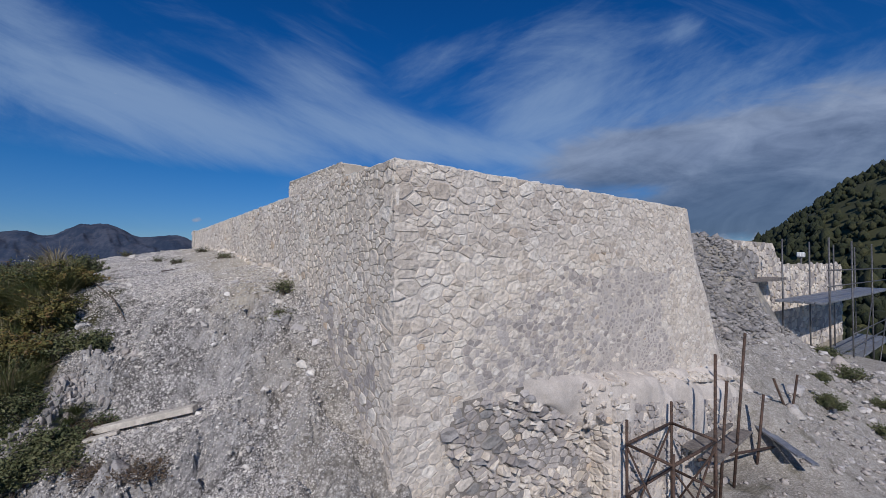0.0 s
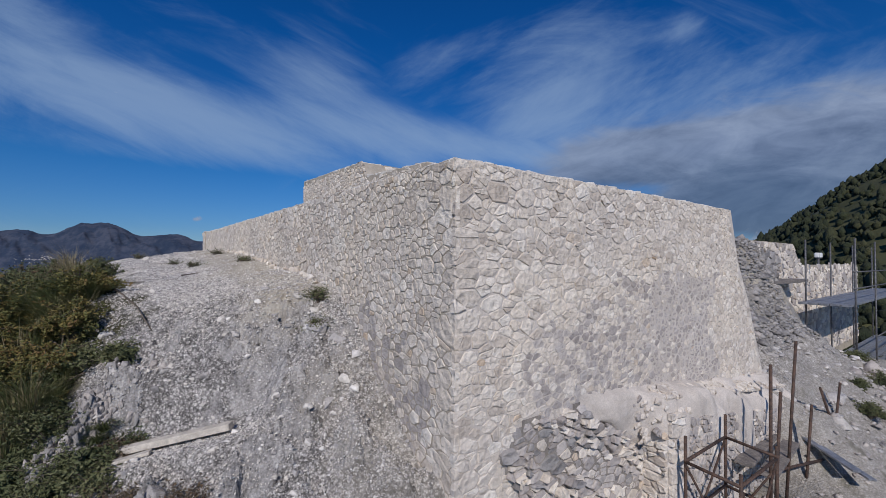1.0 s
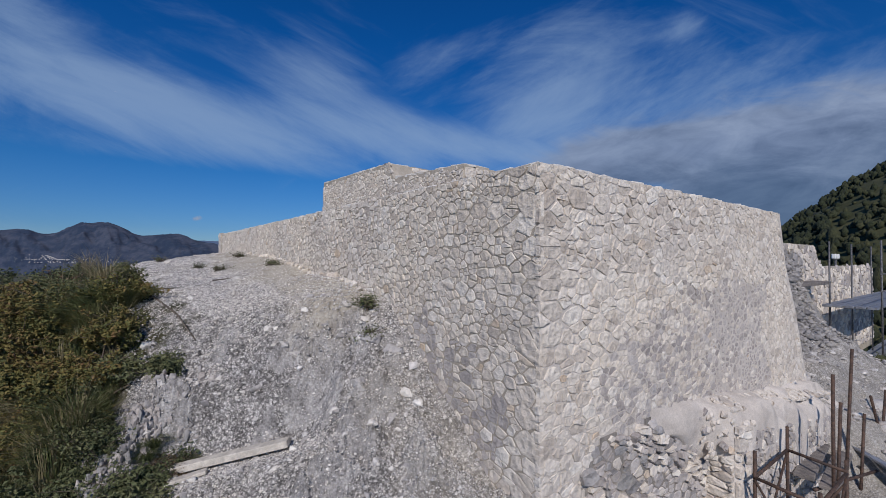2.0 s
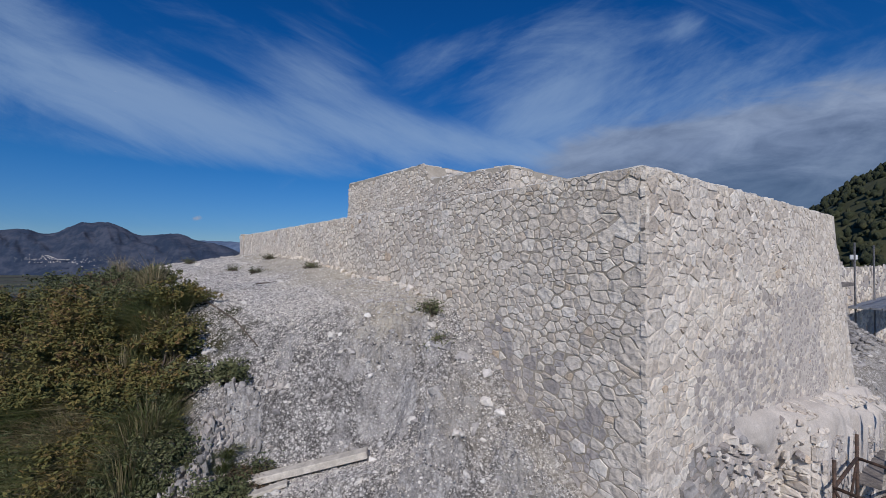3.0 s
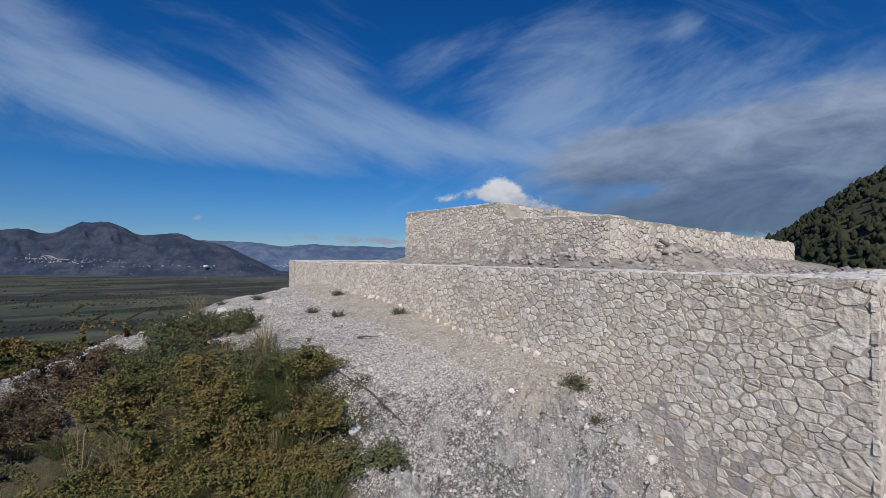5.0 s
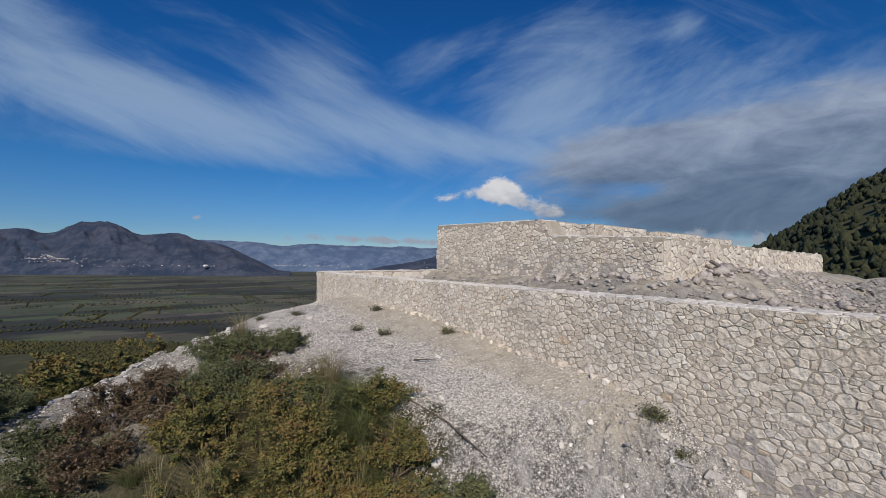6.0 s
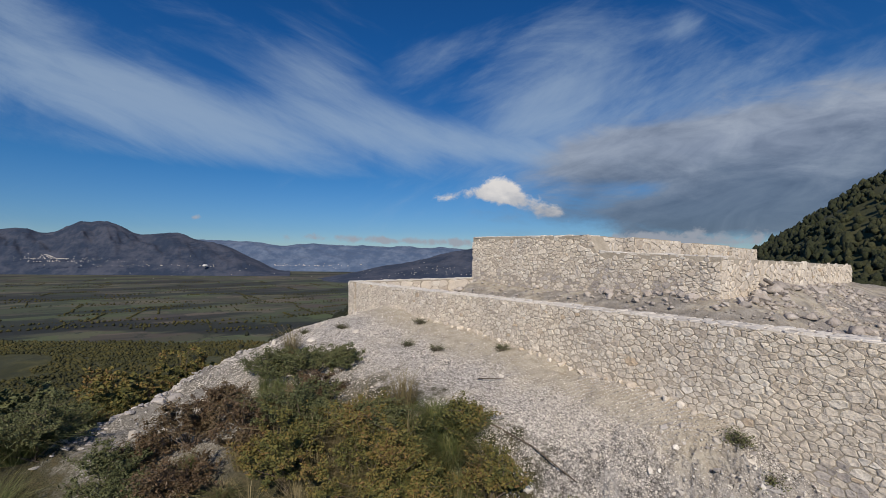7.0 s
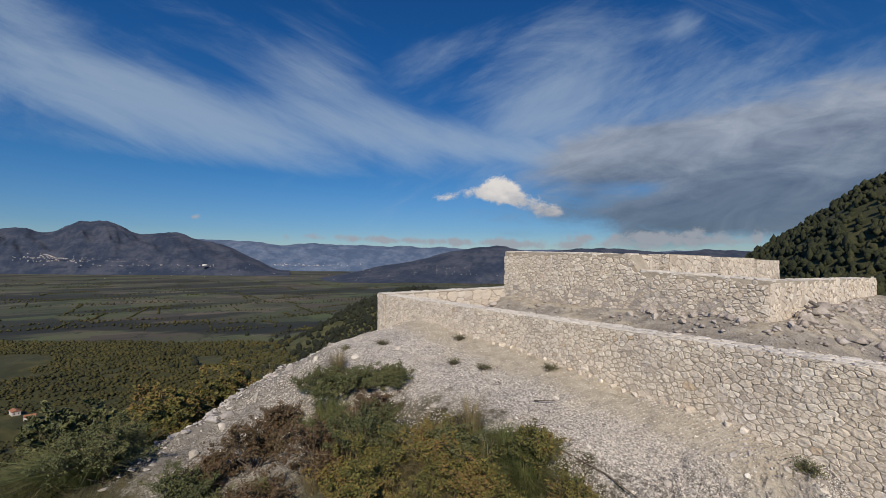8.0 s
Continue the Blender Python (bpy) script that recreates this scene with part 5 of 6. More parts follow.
for x, y in ((-0.35, 1.9), (-0.25, 5.8), (-0.3, 8.3), (-1.7, 9.3), (-2.3, 9.9), (-1.2, 7.4), (-0.9, 6.8)):
    shrub(x, y, 0.10, 0.09, green_leaf, "small green weed in the stony ground", 350, 0.013, group="weeds at the wall")
for x, y, r, h, n in ((-2.36, 3.32, 0.28, 0.36, 2800), (-2.74, 3.02, 0.36, 0.42, 3600), (-2.95, 2.70, 0.38, 0.42, 3600), (-2.56, 2.78, 0.24, 0.28, 2200), (-2.90, 2.30, 0.36, 0.40, 3200), (-2.28, 2.22, 0.24, 0.22, 2600), (-2.48, 2.12, 0.24, 0.24, 2600), (-2.10, 1.95, 0.17, 0.15, 1500), (-2.72, 2.55, 0.26, 0.30, 2600), (-2.62, 2.95, 0.22, 0.26, 2000), (-2.45, 1.75, 0.26, 0.2, 2400), (-2.70, 2.15, 0.26, 0.26, 2400)):
    shrub(x, y, r, h, green_leaf, "low dark evergreen shrub below the crag", n, 0.017, group="scrub on the hill", gaps=0.5)
for x, y, r, h in ((-2.52, 3.42, 0.30, 0.46), (-2.72, 3.55, 0.34, 0.52), (-3.02, 3.35, 0.34, 0.46)):
    shrub(x, y, r, h, oak_leaf, OAK, 5200, 0.019, group="scrub on the hill", gaps=0.5)
for x, y, r, h in ((-2.08, 2.47, 0.17, 0.16), (-1.98, 2.30, 0.12, 0.12), (-1.95, 1.60, 0.22, 0.14), (-1.60, 1.25, 0.20, 0.12), (-2.20, 1.50, 0.24, 0.16)):
    shrub(x, y, r, h, russet_leaf, "sparse half-dead scrub between the rocks", 500, 0.013, group="scrub on the hill", gaps=0.3, twiggy=0.7)
GRASS, DRY = "tuft of long green grass leaning downhill", "tuft of dry straw-coloured grass"
for x, y, r, h, n, mat, label in (
    (-2.6, 4.25, 0.42, 0.50, 700, grass_blade, GRASS), (-2.45, 4.75, 0.40, 0.40, 600, grass_blade, GRASS), (-2.85, 3.55, 0.35, 0.42, 600, dry_blade, DRY), (-3.15, 3.3, 0.40, 0.42, 700, grass_blade, GRASS),
    (-3.7, 4.1, 0.50, 0.55, 900, grass_blade, GRASS), (-4.1, 4.6, 0.50, 0.55, 900, grass_blade, GRASS), (-2.68, 3.0, 0.35, 0.72, 160, dry_blade, DRY), (-3.3, 5.15, 0.35, 0.75, 260, dry_blade, DRY),
    (-2.55, 5.3, 0.35, 0.80, 200, dry_blade, DRY), (-3.75, 7.4, 0.35, 0.45, 500, grass_blade, GRASS), (-2.9, 8.9, 0.30, 0.65, 160, dry_blade, DRY), (-2.85, 2.4, 0.35, 0.34, 600, grass_blade, GRASS),
    (-2.6, 1.9, 0.30, 0.32, 500, dry_blade, DRY), (-5.1, 5.8, 0.55, 0.6, 800, grass_blade, GRASS), (-5.6, 6.9, 0.55, 0.6, 800, grass_blade, GRASS), (-6.9, 8.2, 0.6, 0.7, 900, grass_blade, GRASS), (-7.4, 9.5, 0.6, 0.7, 900, grass_blade, GRASS),
    (-6.3, 10.3, 0.6, 0.7, 800, grass_blade, GRASS), (-8.0, 11.2, 0.7, 0.8, 900, grass_blade, GRASS), (-4.0, 5.1, 0.35, 0.9, 160, dry_blade, DRY), (-2.4, 3.8, 0.3, 0.7, 110, dry_blade, DRY), (-3.3, 12.2, 0.25, 0.7, 90, dry_blade, DRY)):
    tuft(x, y, r, h, n, mat, label, "grass on the hill", lean=(-0.25, -0.25))

for x, y, r, h in ((-2.66, 3.0, 0.34, 0.60), (-3.62, 4.45, 0.50, 0.50), (-3.2, 3.5, 0.36, 0.42), (-2.3, 4.3, 0.26, 0.32), (-2.85, 2.6, 0.30, 0.34)):
    tuft(x, y, r, h, 620, grass_blade, "thick arching tuft of green grass on the rocky slope", "grass on the hill", lean=(-0.2, -0.3))
for x, y, h in ((-3.2, 4.9, 0.95), (-3.0, 5.35, 0.85), (-3.5, 5.0, 1.0), (-2.95, 4.6, 0.8), (-3.7, 5.5, 0.95), (-3.3, 4.2, 0.7), (-2.85, 3.9, 0.65), (-3.9, 6.1, 0.9), (-4.4, 5.6, 0.9), (-3.5, 6.9, 0.75), (-2.9, 5.9, 0.7)):
    tuft(x, y, 0.30, h, 26, dry_blade, "tall dry grass stalks standing out of the scrub", "grass on the hill", width=0.0026, bend=0.8)
for k in range(26):
    tuft(wild.gauss(-7.4, 0.7), wild.gauss(10.2, 0.9), wild.uniform(0.35, 0.6), wild.uniform(0.4, 0.65), 420, grass_blade if k % 4 else dry_blade, "long pale green grass on the flank below the rim", "grass on the hill", lean=(-0.2, -0.2), width=0.005)
for k in range(52):
    x, y = wild.uniform(-4.4, -2.8), wild.uniform(3.0, 5.0)
    tuft(x, y, wild.uniform(0.24, 0.38), wild.uniform(0.26, 0.46), 230, dry_blade if k % 4 == 0 else grass_blade, "tuft of dry grass on the shaded slope" if k % 4 == 0 else "arching tuft of green grass on the shaded slope", "grass on the hill", lean=(-0.25, -0.3), width=0.003)
for k in range(110):
    while True:
        x, y = (wild.uniform(-5.2, -1.75), wild.uniform(1.6, 8.6)) if k % 2 else (wild.uniform(-4.3, -2.4), wild.uniform(2.6, 5.2))
        if x < -2.45 - 0.18 * (y - 3.2) - (0.3 if y < 3.0 else 0.0) and (1.98 - 0.93 * x - y) / 1.366 < 2.6:
            break
    green = wild.random() < 0.5
    tuft(x, y, wild.uniform(0.14, 0.30), wild.choice((0.18, 0.25, 0.33, 0.45, 0.6)) * wild.uniform(0.8, 1.15), 150, grass_blade if green else dry_blade, "small tuft of green grass among the scrub" if green else "small tuft of dry grass among the scrub", "grass on the hill", lean=(-0.25, -0.25))

# ---- woods, mountains, villages ----
single = [lump(150 + k, 1, 0.55, 1.0) for k in range(12)]
woods = []
while len(woods) < 19000:
    u, d = wild.uniform(-1.25, 0.10), 55 + 600 * wild.random() ** 0.62
    x, y = (0.602 + 0.799 * u) * d, (0.799 - 0.602 * u) * d
    if fbm(np.array(x), np.array(y), 0.010, 3, 91) < -0.40 or math.hypot(x + 63, y - 455) < 24:
        continue
    s = wild.uniform(0.6, 1.6) * (0.7 + d / 900)
    woods.append((x, y, rest(x, y) + s * 0.45, s * 1.15, s * 1.15, s * wild.uniform(0.8, 1.35), wild.uniform(0, 6.3)))
# trees on the spur, coloured dark as under a cloud
dark = [w for w in woods if math.hypot((w[0] - 330) / 165, (w[1] - 505) / 190) < 1.0]
woods = [w for w in woods if math.hypot((w[0] - 330) / 165, (w[1] - 505) / 190) >= 1.0]
for k in range(1300):
    x, y = wild.gauss(320, 95), wild.gauss(480, 110)
    s = wild.uniform(2.4, 4.4)
    dark.append((x, y, rest(x, y) + s * 0.7, s, s, s * 1.1, wild.uniform(0, 6.3)))
strewn("woodland", woods, single, wood_far, "autumn oak woods covering the lower mountainside", "woodland")
strewn("woodland", dark, single, shaded_pine_far, "evergreen woods on a spur above the plain, cloud shadow put into their dark colour", "woodland")
hill_trees = []
while len(hill_trees) < 5200:
    u, d = wild.uniform(0.60, 1.30), math.sqrt(wild.uniform(45 ** 2, 190 ** 2))
    x, y = (0.602 + 0.799 * u) * d, (0.799 - 0.602 * u) * d
    if fbm(np.array(x), np.array(y), 0.022, 3, 17) < -0.12 and wild.random() < 0.8:
        continue
    s = wild.uniform(0.45, 1.05) * (1.4 if wild.random() < 0.12 else 1.0)
    hill_trees.append((x, y, rest(x, y) + s * 0.7, s, s, s * wild.uniform(1.0, 1.9), wild.uniform(0, 6.3)))
strewn("woodland", hill_trees, single, hill_wood, "dark holm-oak woods on the hill behind the bastion", "woodland")


hedges = []
for k in range(230):
    d = 700 + 1500 * wild.random() ** 1.3
    u, turn, gap = wild.uniform(-1.2, 0.3), wild.choice((0.1, 0.25, 1.5, -0.2)) + wild.gauss(0, 0.1), wild.uniform(6, 16)
    for j in range(wild.randrange(4, 22)):
        x = (0.602 + 0.799 * u) * d + math.cos(turn) * gap * j
        y = (0.799 - 0.602 * u) * d + math.sin(turn) * gap * j
        s = wild.uniform(1.5, 4.0)
        hedges.append((x, y, rest(x, y) + s * 0.5, s, s, s * 0.9, wild.uniform(0, 6.3)))
strewn("hedgerow", hedges, chips, wood_far, "lines of dark trees between the valley fields", "hedgerow")


def range_of_hills(name, distance, depth, left, right, crest_line, base, mat, label, rough=0.06, seed=0):
    """A range as a relief: its crest is a smooth line along the bearing."""
    cols, rows = 300, 26
    us = np.linspace(left, right, cols)
    rise = (4.0 - base) / (distance + depth)
    crest = np.interp(us, [p[0] for p in crest_line], [p[1] + rise for p in crest_line])
    crest = np.convolve(np.pad(crest, 4, "edge"), np.ones(9) / 9, "valid")
    crest = np.maximum(crest + 0.004 * fbm(us * 22, us * 0, 1.0, 5, 80 + seed), 0.001)
    verts, faces = [], []
    for j in range(rows):
        t = j / (rows - 1)
        d = distance + depth * t
        shape = math.sin(t * math.pi * 0.5) ** 0.9
        spur = fbm(us * 30 + t * 1.6, np.full(cols, t * 5.0 + seed), 1.0, 5, 60 + seed)
        z = base + crest * (distance + depth) * shape * (1 + rough * 5 * spur * (1 - t))
        verts += [(0.602 * d + 0.799 * a * d, 0.799 * d - 0.602 * a * d, c) for a, c in zip(us, z)]
    for j in range(rows - 1):
        for i in range(cols - 1):
            a = j * cols + i
            faces.append((a, a + 1, a + cols + 1, a + cols))
    tagged(mesh_object(name, verts, faces, mat, None, label, True), category="mountain", kind="structure")


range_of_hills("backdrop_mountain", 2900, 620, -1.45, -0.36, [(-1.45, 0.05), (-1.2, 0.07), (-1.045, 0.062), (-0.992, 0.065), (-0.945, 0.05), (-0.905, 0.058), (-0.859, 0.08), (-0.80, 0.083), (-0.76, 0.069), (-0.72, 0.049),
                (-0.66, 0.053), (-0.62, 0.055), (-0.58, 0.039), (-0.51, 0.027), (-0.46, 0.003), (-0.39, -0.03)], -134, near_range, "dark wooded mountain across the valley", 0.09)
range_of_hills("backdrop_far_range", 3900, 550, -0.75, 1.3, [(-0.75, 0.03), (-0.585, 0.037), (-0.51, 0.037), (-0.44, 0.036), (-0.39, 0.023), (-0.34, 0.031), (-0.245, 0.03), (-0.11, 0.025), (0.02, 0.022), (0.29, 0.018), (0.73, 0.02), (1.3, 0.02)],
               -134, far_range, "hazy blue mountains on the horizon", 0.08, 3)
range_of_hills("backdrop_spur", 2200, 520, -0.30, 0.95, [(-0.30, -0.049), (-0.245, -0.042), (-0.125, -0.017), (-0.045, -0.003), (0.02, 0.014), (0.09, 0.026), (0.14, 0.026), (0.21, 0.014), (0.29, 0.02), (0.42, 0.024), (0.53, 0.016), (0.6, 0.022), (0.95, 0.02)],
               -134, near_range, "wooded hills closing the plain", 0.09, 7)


def place_far(px, py, d):
    """A point d metres out along the given bearing and slope."""
    return Vector((0.602 * d + 0.799 * px * d, 0.799 * d - 0.602 * px * d, 4.0 + py * d))


def house(x, y, z, w, l, h, turn, roof=True):
    ob = empty("house", x, y, z, turn)
    tagged(ob, "small white farmhouse with a clay tile roof" if roof else "small flat-roofed white farm building", "house", "farm in the valley")
    part("wall", box_bm((w, l, h), (0, 0, h / 2)), house_wall, ob)
    if roof:
        bm = bmesh.new()
        vs = [bm.verts.new(p) for p in ((-w * 0.56, -l * 0.54, h), (w * 0.56, -l * 0.54, h), (0, -l * 0.54, h + w * 0.28), (-w * 0.56, l * 0.54, h), (w * 0.56, l * 0.54, h), (0, l * 0.54, h + w * 0.28))]
        for f in ((0, 1, 2), (5, 4, 3), (0, 2, 5, 3), (2, 1, 4, 5), (1, 0, 3, 4)):
            bm.faces.new([vs[i] for i in f])
        part("roof", bm, roof_tile, ob)
    for k in (-0.25, 0.25):
        part("window", box_bm((w * 0.14, 0.12, h * 0.3), (w * k, -l / 2 - 0.02, h * 0.55)), dark_steel, ob)
    return ob


for a, s, w, l, turn, roof in ((-1.02, -0.375, 4.5, 7, 20, True), (-0.985, -0.392, 4.0, 6, 95, True), (-0.965, -0.405, 4.5, 7, 60, True), (-0.925, -0.408, 3.5, 3.5, 30, False)):
    d = 240.0
    p = place_far(a, s, d)
    for _ in range(60):
        if p.z < rest(p.x, p.y):
            break
        d += 4
        p = place_far(a, s, d)
    house(p.x, p.y, rest(p.x, p.y) - 0.3, w * 1.15, l * 1.15, 3.4, turn, roof)


def town(name, centre, spread_u, spread_v, d, count, size, label, slope=0.0):
    r = random.Random(len(label))
    verts, faces = [], []
    for _ in range(count):
        du, dv = r.gauss(0, spread_u), abs(r.gauss(0, spread_v))
        if slope:
            dv = min(dv, max(0.0, slope - abs(du) * 0.4))
        p = place_far(centre[0] + du, centre[1] + dv, d)
        w, h = size * r.uniform(0.6, 1.5), size * r.uniform(0.5, 0.9)
        k = len(verts)
        verts += [(p.x + a * w, p.y + b * w, p.z + c * h) for c in (-0.5, 1) for a, b in ((-1, -1), (1, -1), (1, 1), (-1, 1))] + [(p.x - w, p.y, p.z + h * 1.6), (p.x + w, p.y, p.z + h * 1.6)]
        faces += [(k, k + 1, k + 5, k + 4), (k + 1, k + 2, k + 6, k + 5), (k + 2, k + 3, k + 7, k + 6), (k + 3, k, k + 4, k + 7), (k + 4, k + 5, k + 9, k + 8), (k + 6, k + 7, k + 8, k + 9), (k + 5, k + 6, k + 9), (k + 7, k + 4, k + 8)]
    tagged(mesh_object(name, verts, faces, house_wall, None, label), category="village", kind="stuff")


town("village", (-0.935, -0.008), 0.026, 0.011, 2960, 90, 2.2, "white hill village on a knoll under the mountain", 0.010)
town("village", (-0.90, -0.016), 0.085, 0.006, 2880, 90, 2.2, "scattered white houses along the mountain foot")
town("village", (-0.70, -0.026), 0.12, 0.003, 2700, 26, 2.6, "white sheds at the edge of the plain")
town("village", (-0.32, -0.022), 0.05, 0.002, 3700, 30, 3.6, "pale industrial sheds far down the valley")
town("village", (-0.03, -0.040), 0.06, 0.012, 2190, 40, 1.5, "scattered white houses below the far hills")
town("village", (-0.30, -0.055), 0.25, 0.02, 1900, 40, 1.3, "lone farmhouses on the plain")
quarry = lump(3, 2, 0.3, 0.8)
q = place_far(-0.56, -0.022, 2950)
strewn("quarry", [(q.x, q.y, q.z, 20, 14, 11, 0.4)], [quarry], quarry_white, "white quarry cut in the mountain foot", "quarry")

# ---- timber and site clutter ----
lo, hi = Vector((-2.04, 2.36, 1.475)), Vector((-1.16, 1.80, 1.70))
plank = empty("timber_plank", *((lo + hi) / 2))
plank.rotation_euler = (hi - lo).to_track_quat("X", "Z").to_euler()
tagged(plank, "long bleached timber plank lying on the gravel slope", "plank")
part("board", box_bm((1.06, 0.11, 0.06), (0, 0, 0), 0.006), pale_wood, plank)
offcut = part("board", box_bm((0.27, 0.085, 0.028), (0, 0, 0), 0.004), pale_wood, plank, "short broken offcut of pale board")
offcut.matrix_basis = pose(-0.25, -0.16, -0.03, 0, 0, 14)
offcut = part("board", box_bm((0.22, 0.075, 0.028), (0, 0, 0), 0.004), pale_wood, plank, "short broken offcut of pale board")
offcut.matrix_basis = pose(-0.40, -0.13, -0.04, 4, 0, -58)


def branch(points, thick, label):
    zs = [Vector((x, y, rest(x, y) + dz)) for x, y, dz in points]
    tagged(mesh_object("branch", *tube(zs, [thick * (1 - 0.7 * i / (len(zs) - 1)) for i in range(len(zs))], 5), bark, None, label, True), category="branch", group="fallen branches")


branch([(-2.35, 5.2, 0.03), (-2.2, 4.7, 0.06), (-2.05, 4.3, 0.05), (-1.85, 3.7, 0.04), (-1.72, 3.2, 0.03)], 0.020, "thin dry branch lying across the gravel")
branch([(-2.25, 4.9, 0.05), (-2.0, 4.75, 0.10), (-1.75, 4.7, 0.06)], 0.010, "thin dry branch lying across the gravel")
branch([(-1.25, 5.3, 0.03), (-1.05, 4.95, 0.04)], 0.012, "short dry stick on the ground")


def pole(a, b, parent, name="pole", r=0.017, mat=rust):
    return bar(name, a, b, r, mat, parent)


# rusty scaffold frames at the foot of the bastion
def frame_tower(x, y, z0, height, width, depth):
    ob = empty("scaffolding", x, y, z0)
    tagged(ob, "rusty steel scaffold frame with crossed braces at the wall foot", "scaffolding", "scaffolding by the bastion")
    for px in (0, width):
        for py in (0, depth):
            pole((px, py, 0), (px + 0.01, py, height * (1.0 if py else 0.86)), ob, "upright")
    for z in (height * 0.38, height * 0.78):
        pole((0, 0, z), (width, 0, z - 0.02), ob, "rail")
        pole((0, depth, z + 0.05), (width, depth, z + 0.05), ob, "rail")
        pole((0, 0, z), (0, depth, z + 0.05), ob, "rail")
        pole((width, 0, z), (width, depth, z + 0.05), ob, "rail")
    for a, b in (((0, 0, 0.1), (width, 0, height * 0.75)), ((width, 0, 0.1), (0, 0, height * 0.75)), ((0, depth, 0.2), (width, depth, height * 0.8)), ((0, 0, 0.3), (0, depth, height * 0.8)), ((width, depth, 0.1), (width, 0, height * 0.7))):
        pole(a, b, ob, "brace", 0.012)
    return ob


frame_tower(2.75, -0.95, rest(3.2, -0.8) - 0.02, 1.42, 1.05, 0.5)
loose = empty("scaffolding", 5.0, -0.6, rest(5.0, -0.6) - 0.02)
tagged(loose, "tall rusty steel scaffold poles standing before the bank", "scaffolding", "scaffolding by the bastion")
lz = loose.location.z
for ax, ay, az, bx, by, bz in ((4.30, -0.75, -0.1, 4.36, -0.75, 1.98), (4.46, -0.74, -0.1, 4.73, -0.75, 1.58), (5.0, -0.72, 0.0, 5.41, -0.75, 2.15), (5.74, -0.75, -0.1, 6.15, -0.75, 1.14), (7.05, -0.75, -0.3, 7.92, -0.75, 1.16), (9.0, -0.75, -1.1, 6.62, -0.75, 1.30), (6.4, -0.75, 0.2, 8.6, -0.75, -0.45), (4.2, -0.6, 0.62, 6.4, -0.9, 0.35)):
    pole((ax - 5.0, ay + 0.6, az - lz), (bx - 5.0, by + 0.6, bz - lz), loose, "pole", 0.019)
trough = empty("timber_board", 5.0, -0.55, 0.62)
tagged(trough, "dark weathered boards laid as a walkway by the poles", "board")
trough.rotation_euler = Euler((0, radians(3), radians(6)))
for k in range(2):
    part("board", box_bm((1.7, 0.2, 0.04), (0.1, 0.24 * k - 0.1, 0.05 * k), 0.005), dark_wood, trough)
sheet = empty("timber_board", 6.2, -0.95, rest(6.2, -0.95) + 0.08)
tagged(sheet, "grey metal boards leaning among the poles", "board")
sheet.rotation_euler = Euler((radians(10), radians(-9), radians(55)))
for k in range(2):
    part("board", box_bm((1.15, 0.11, 0.03), (0.1 * k, 0.13 * k, 0.03 * k), 0.004), deck_metal, sheet)

# decked scaffold against the background wall
deck = empty("scaffolding", 16.0, 1.2, rest(16.0, 1.2))
tagged(deck, "dark steel scaffold with metal walkways against the rear wall", "scaffolding")
dz = deck.location.z
for k, x in enumerate((15.4, 18.6, 22.3, 26.5)):
    for y in (0.2, 1.35):
        pole((x - 16, y - 1.2, -2.5 if k else -0.4), (x - 16, y - 1.2, 3.95 - dz), deck, "upright", 0.026, dark_steel)
for z, x0 in ((1.95, 15.0), (-0.35, 18.6)):
    for k in range(5):
        part("walkway", box_bm((27.5 - x0, 0.22, 0.07), ((27.5 + x0) / 2 - 16, -0.85 + 0.25 * k, z - dz), 0.01), deck_metal, deck)
for z in (2.45, 2.95, 0.25, 0.7):
    for y in (0.2,):
        pole((15.2 - 16 if z > 1 else 2.6, y - 1.2, z - dz), (27.5 - 16, y - 1.2, z - dz), deck, "rail", 0.022, dark_steel)
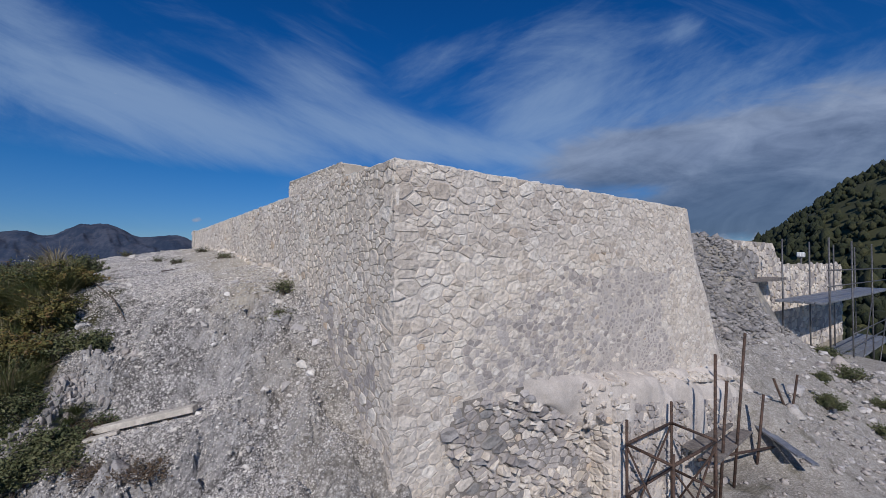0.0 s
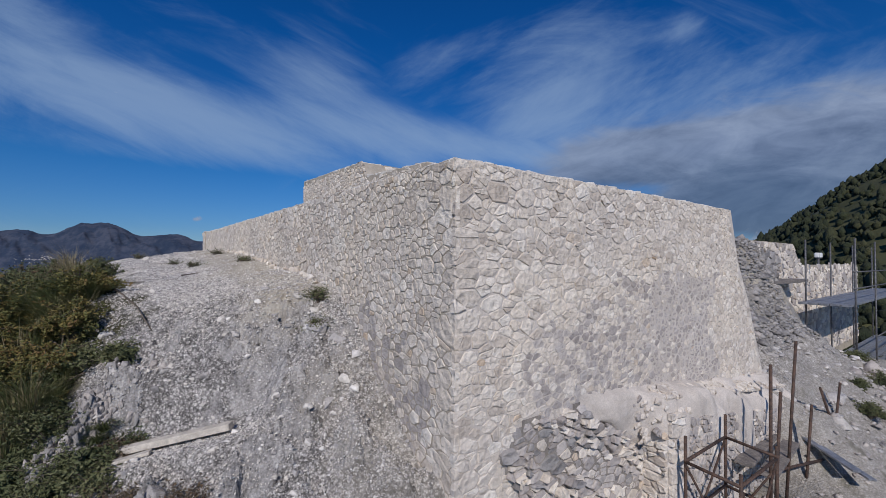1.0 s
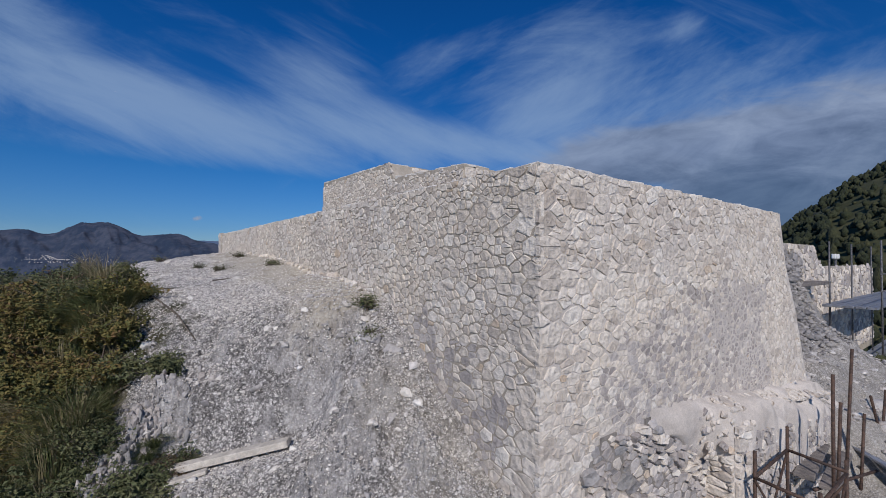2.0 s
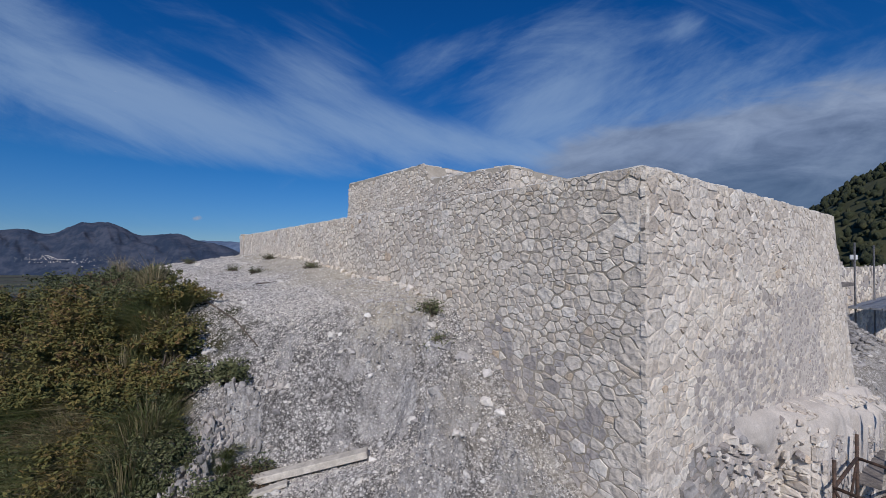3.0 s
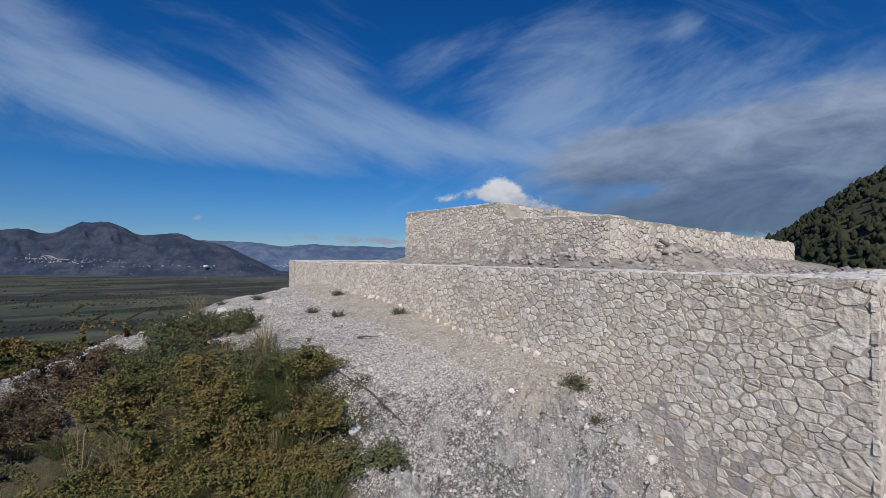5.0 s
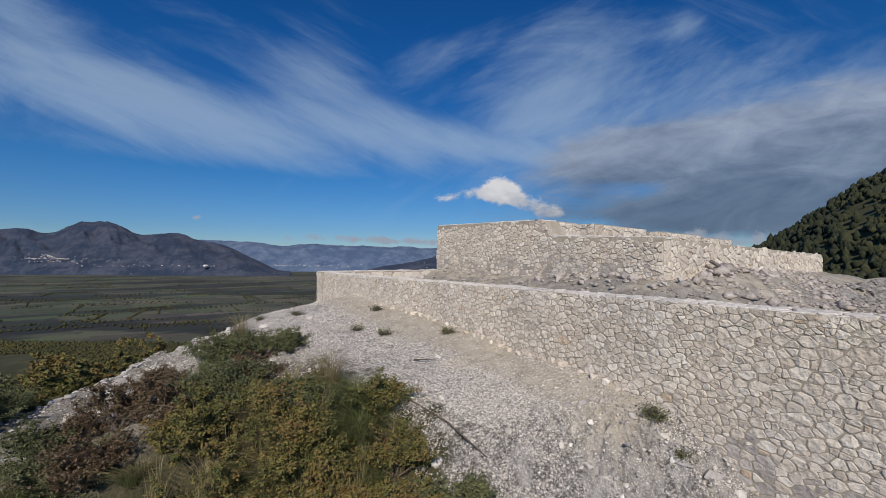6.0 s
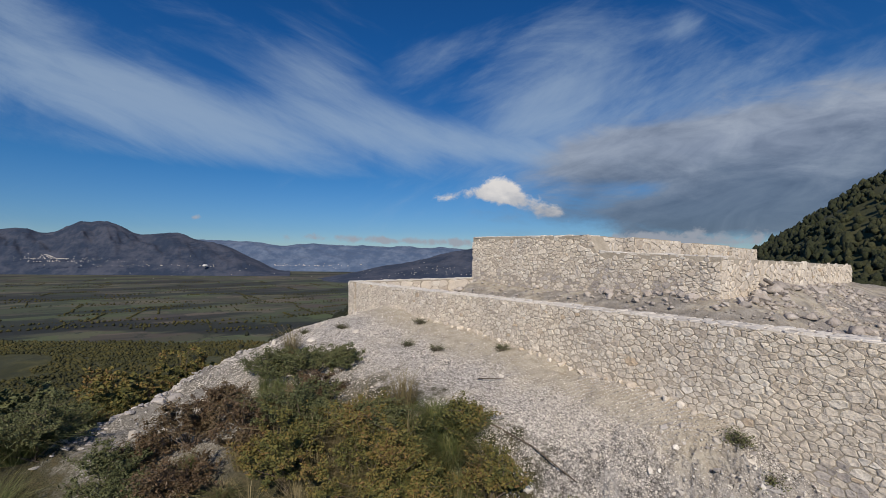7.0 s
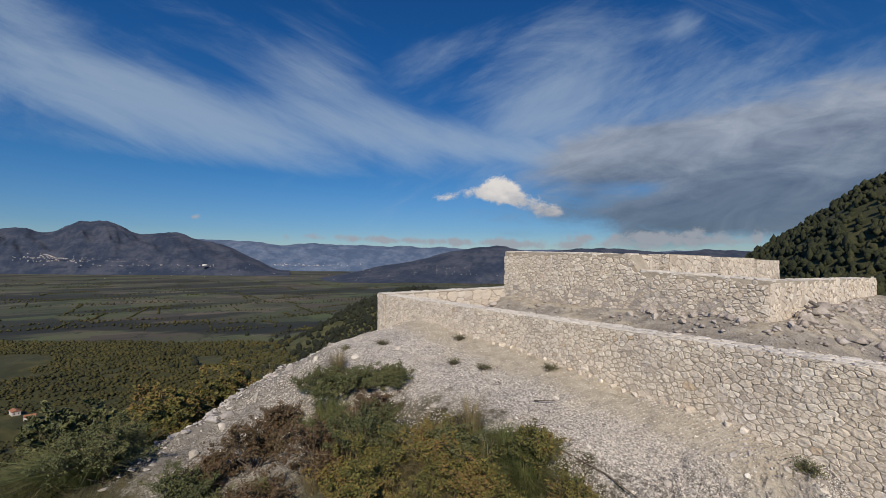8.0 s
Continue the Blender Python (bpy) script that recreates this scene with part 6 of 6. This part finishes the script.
for a, b in (((18.6, -2.4), (22.3, 1.9)), ((22.3, -2.4), (26.5, 1.9))):
    pole((a[0] - 16, 0.2 - 1.2, a[1] - dz), (b[0] - 16, 0.2 - 1.2, b[1] - dz), deck, "brace", 0.02, dark_steel)
ledge_board = empty("timber_board", 14.3, 1.75, 2.62)
tagged(ledge_board, "long dark board propped along the rear wall", "board")
part("board", box_bm((4.2, 0.5, 0.10), (0, 0, 0), 0.01), dark_wood, ledge_board)

lamp = empty("flood_lamp", 22.6, 2.5, rest(22.6, 2.5))
tagged(lamp, "white twin floodlight on a short pole behind the wall", "lamp")
top = 3.42 - lamp.location.z
pole((0, 0, 0), (0, 0, top), lamp, "post", 0.04, dark_steel)
for k in (-1, 1):
    part("lamp_head", box_bm((0.30, 0.16, 0.22), (0.22 * k, 0, top + 0.12), 0.03), lamp_white, lamp)
part("bracket", box_bm((0.7, 0.06, 0.05), (0, 0, top), 0.01), dark_steel, lamp)

beam = empty("charred_beam", 3.05, 2.82, 4.40)
tagged(beam, "dark broken timber sticking out of the rubble", "beam")
beam.rotation_euler = Euler((0, radians(24), radians(-20)))
part("timber", box_bm((0.30, 0.06, 0.05), (0, 0, 0), 0.012), dark_wood, beam)
part("timber", box_bm((0.16, 0.05, 0.04), (-0.08, 0.05, -0.09), 0.012), dark_wood, beam)

# thin growth in the clefts of the crag
for x, y, r, h, mat, label in ((-2.09, 2.64, 0.15, 0.15, grass_blade, GRASS), (-2.00, 2.54, 0.13, 0.12, dry_blade, DRY), (-2.16, 2.56, 0.14, 0.14, grass_blade, GRASS), (-2.30, 2.62, 0.12, 0.13, grass_blade, GRASS)):
    tuft(x, y, r, h, 260, mat, label, "grass on the hill", lean=(-0.2, -0.3), width=0.002)
for x, y, r, h in ((-1.86, 2.46, 0.14, 0.11), (-2.02, 2.42, 0.14, 0.12), (-2.42, 2.66, 0.18, 0.16), (-2.56, 2.56, 0.2, 0.2)):
    shrub(x, y, r, h, green_leaf, "low dark evergreen shrub below the crag", 1100, 0.014, group="scrub on the hill", gaps=0.5)
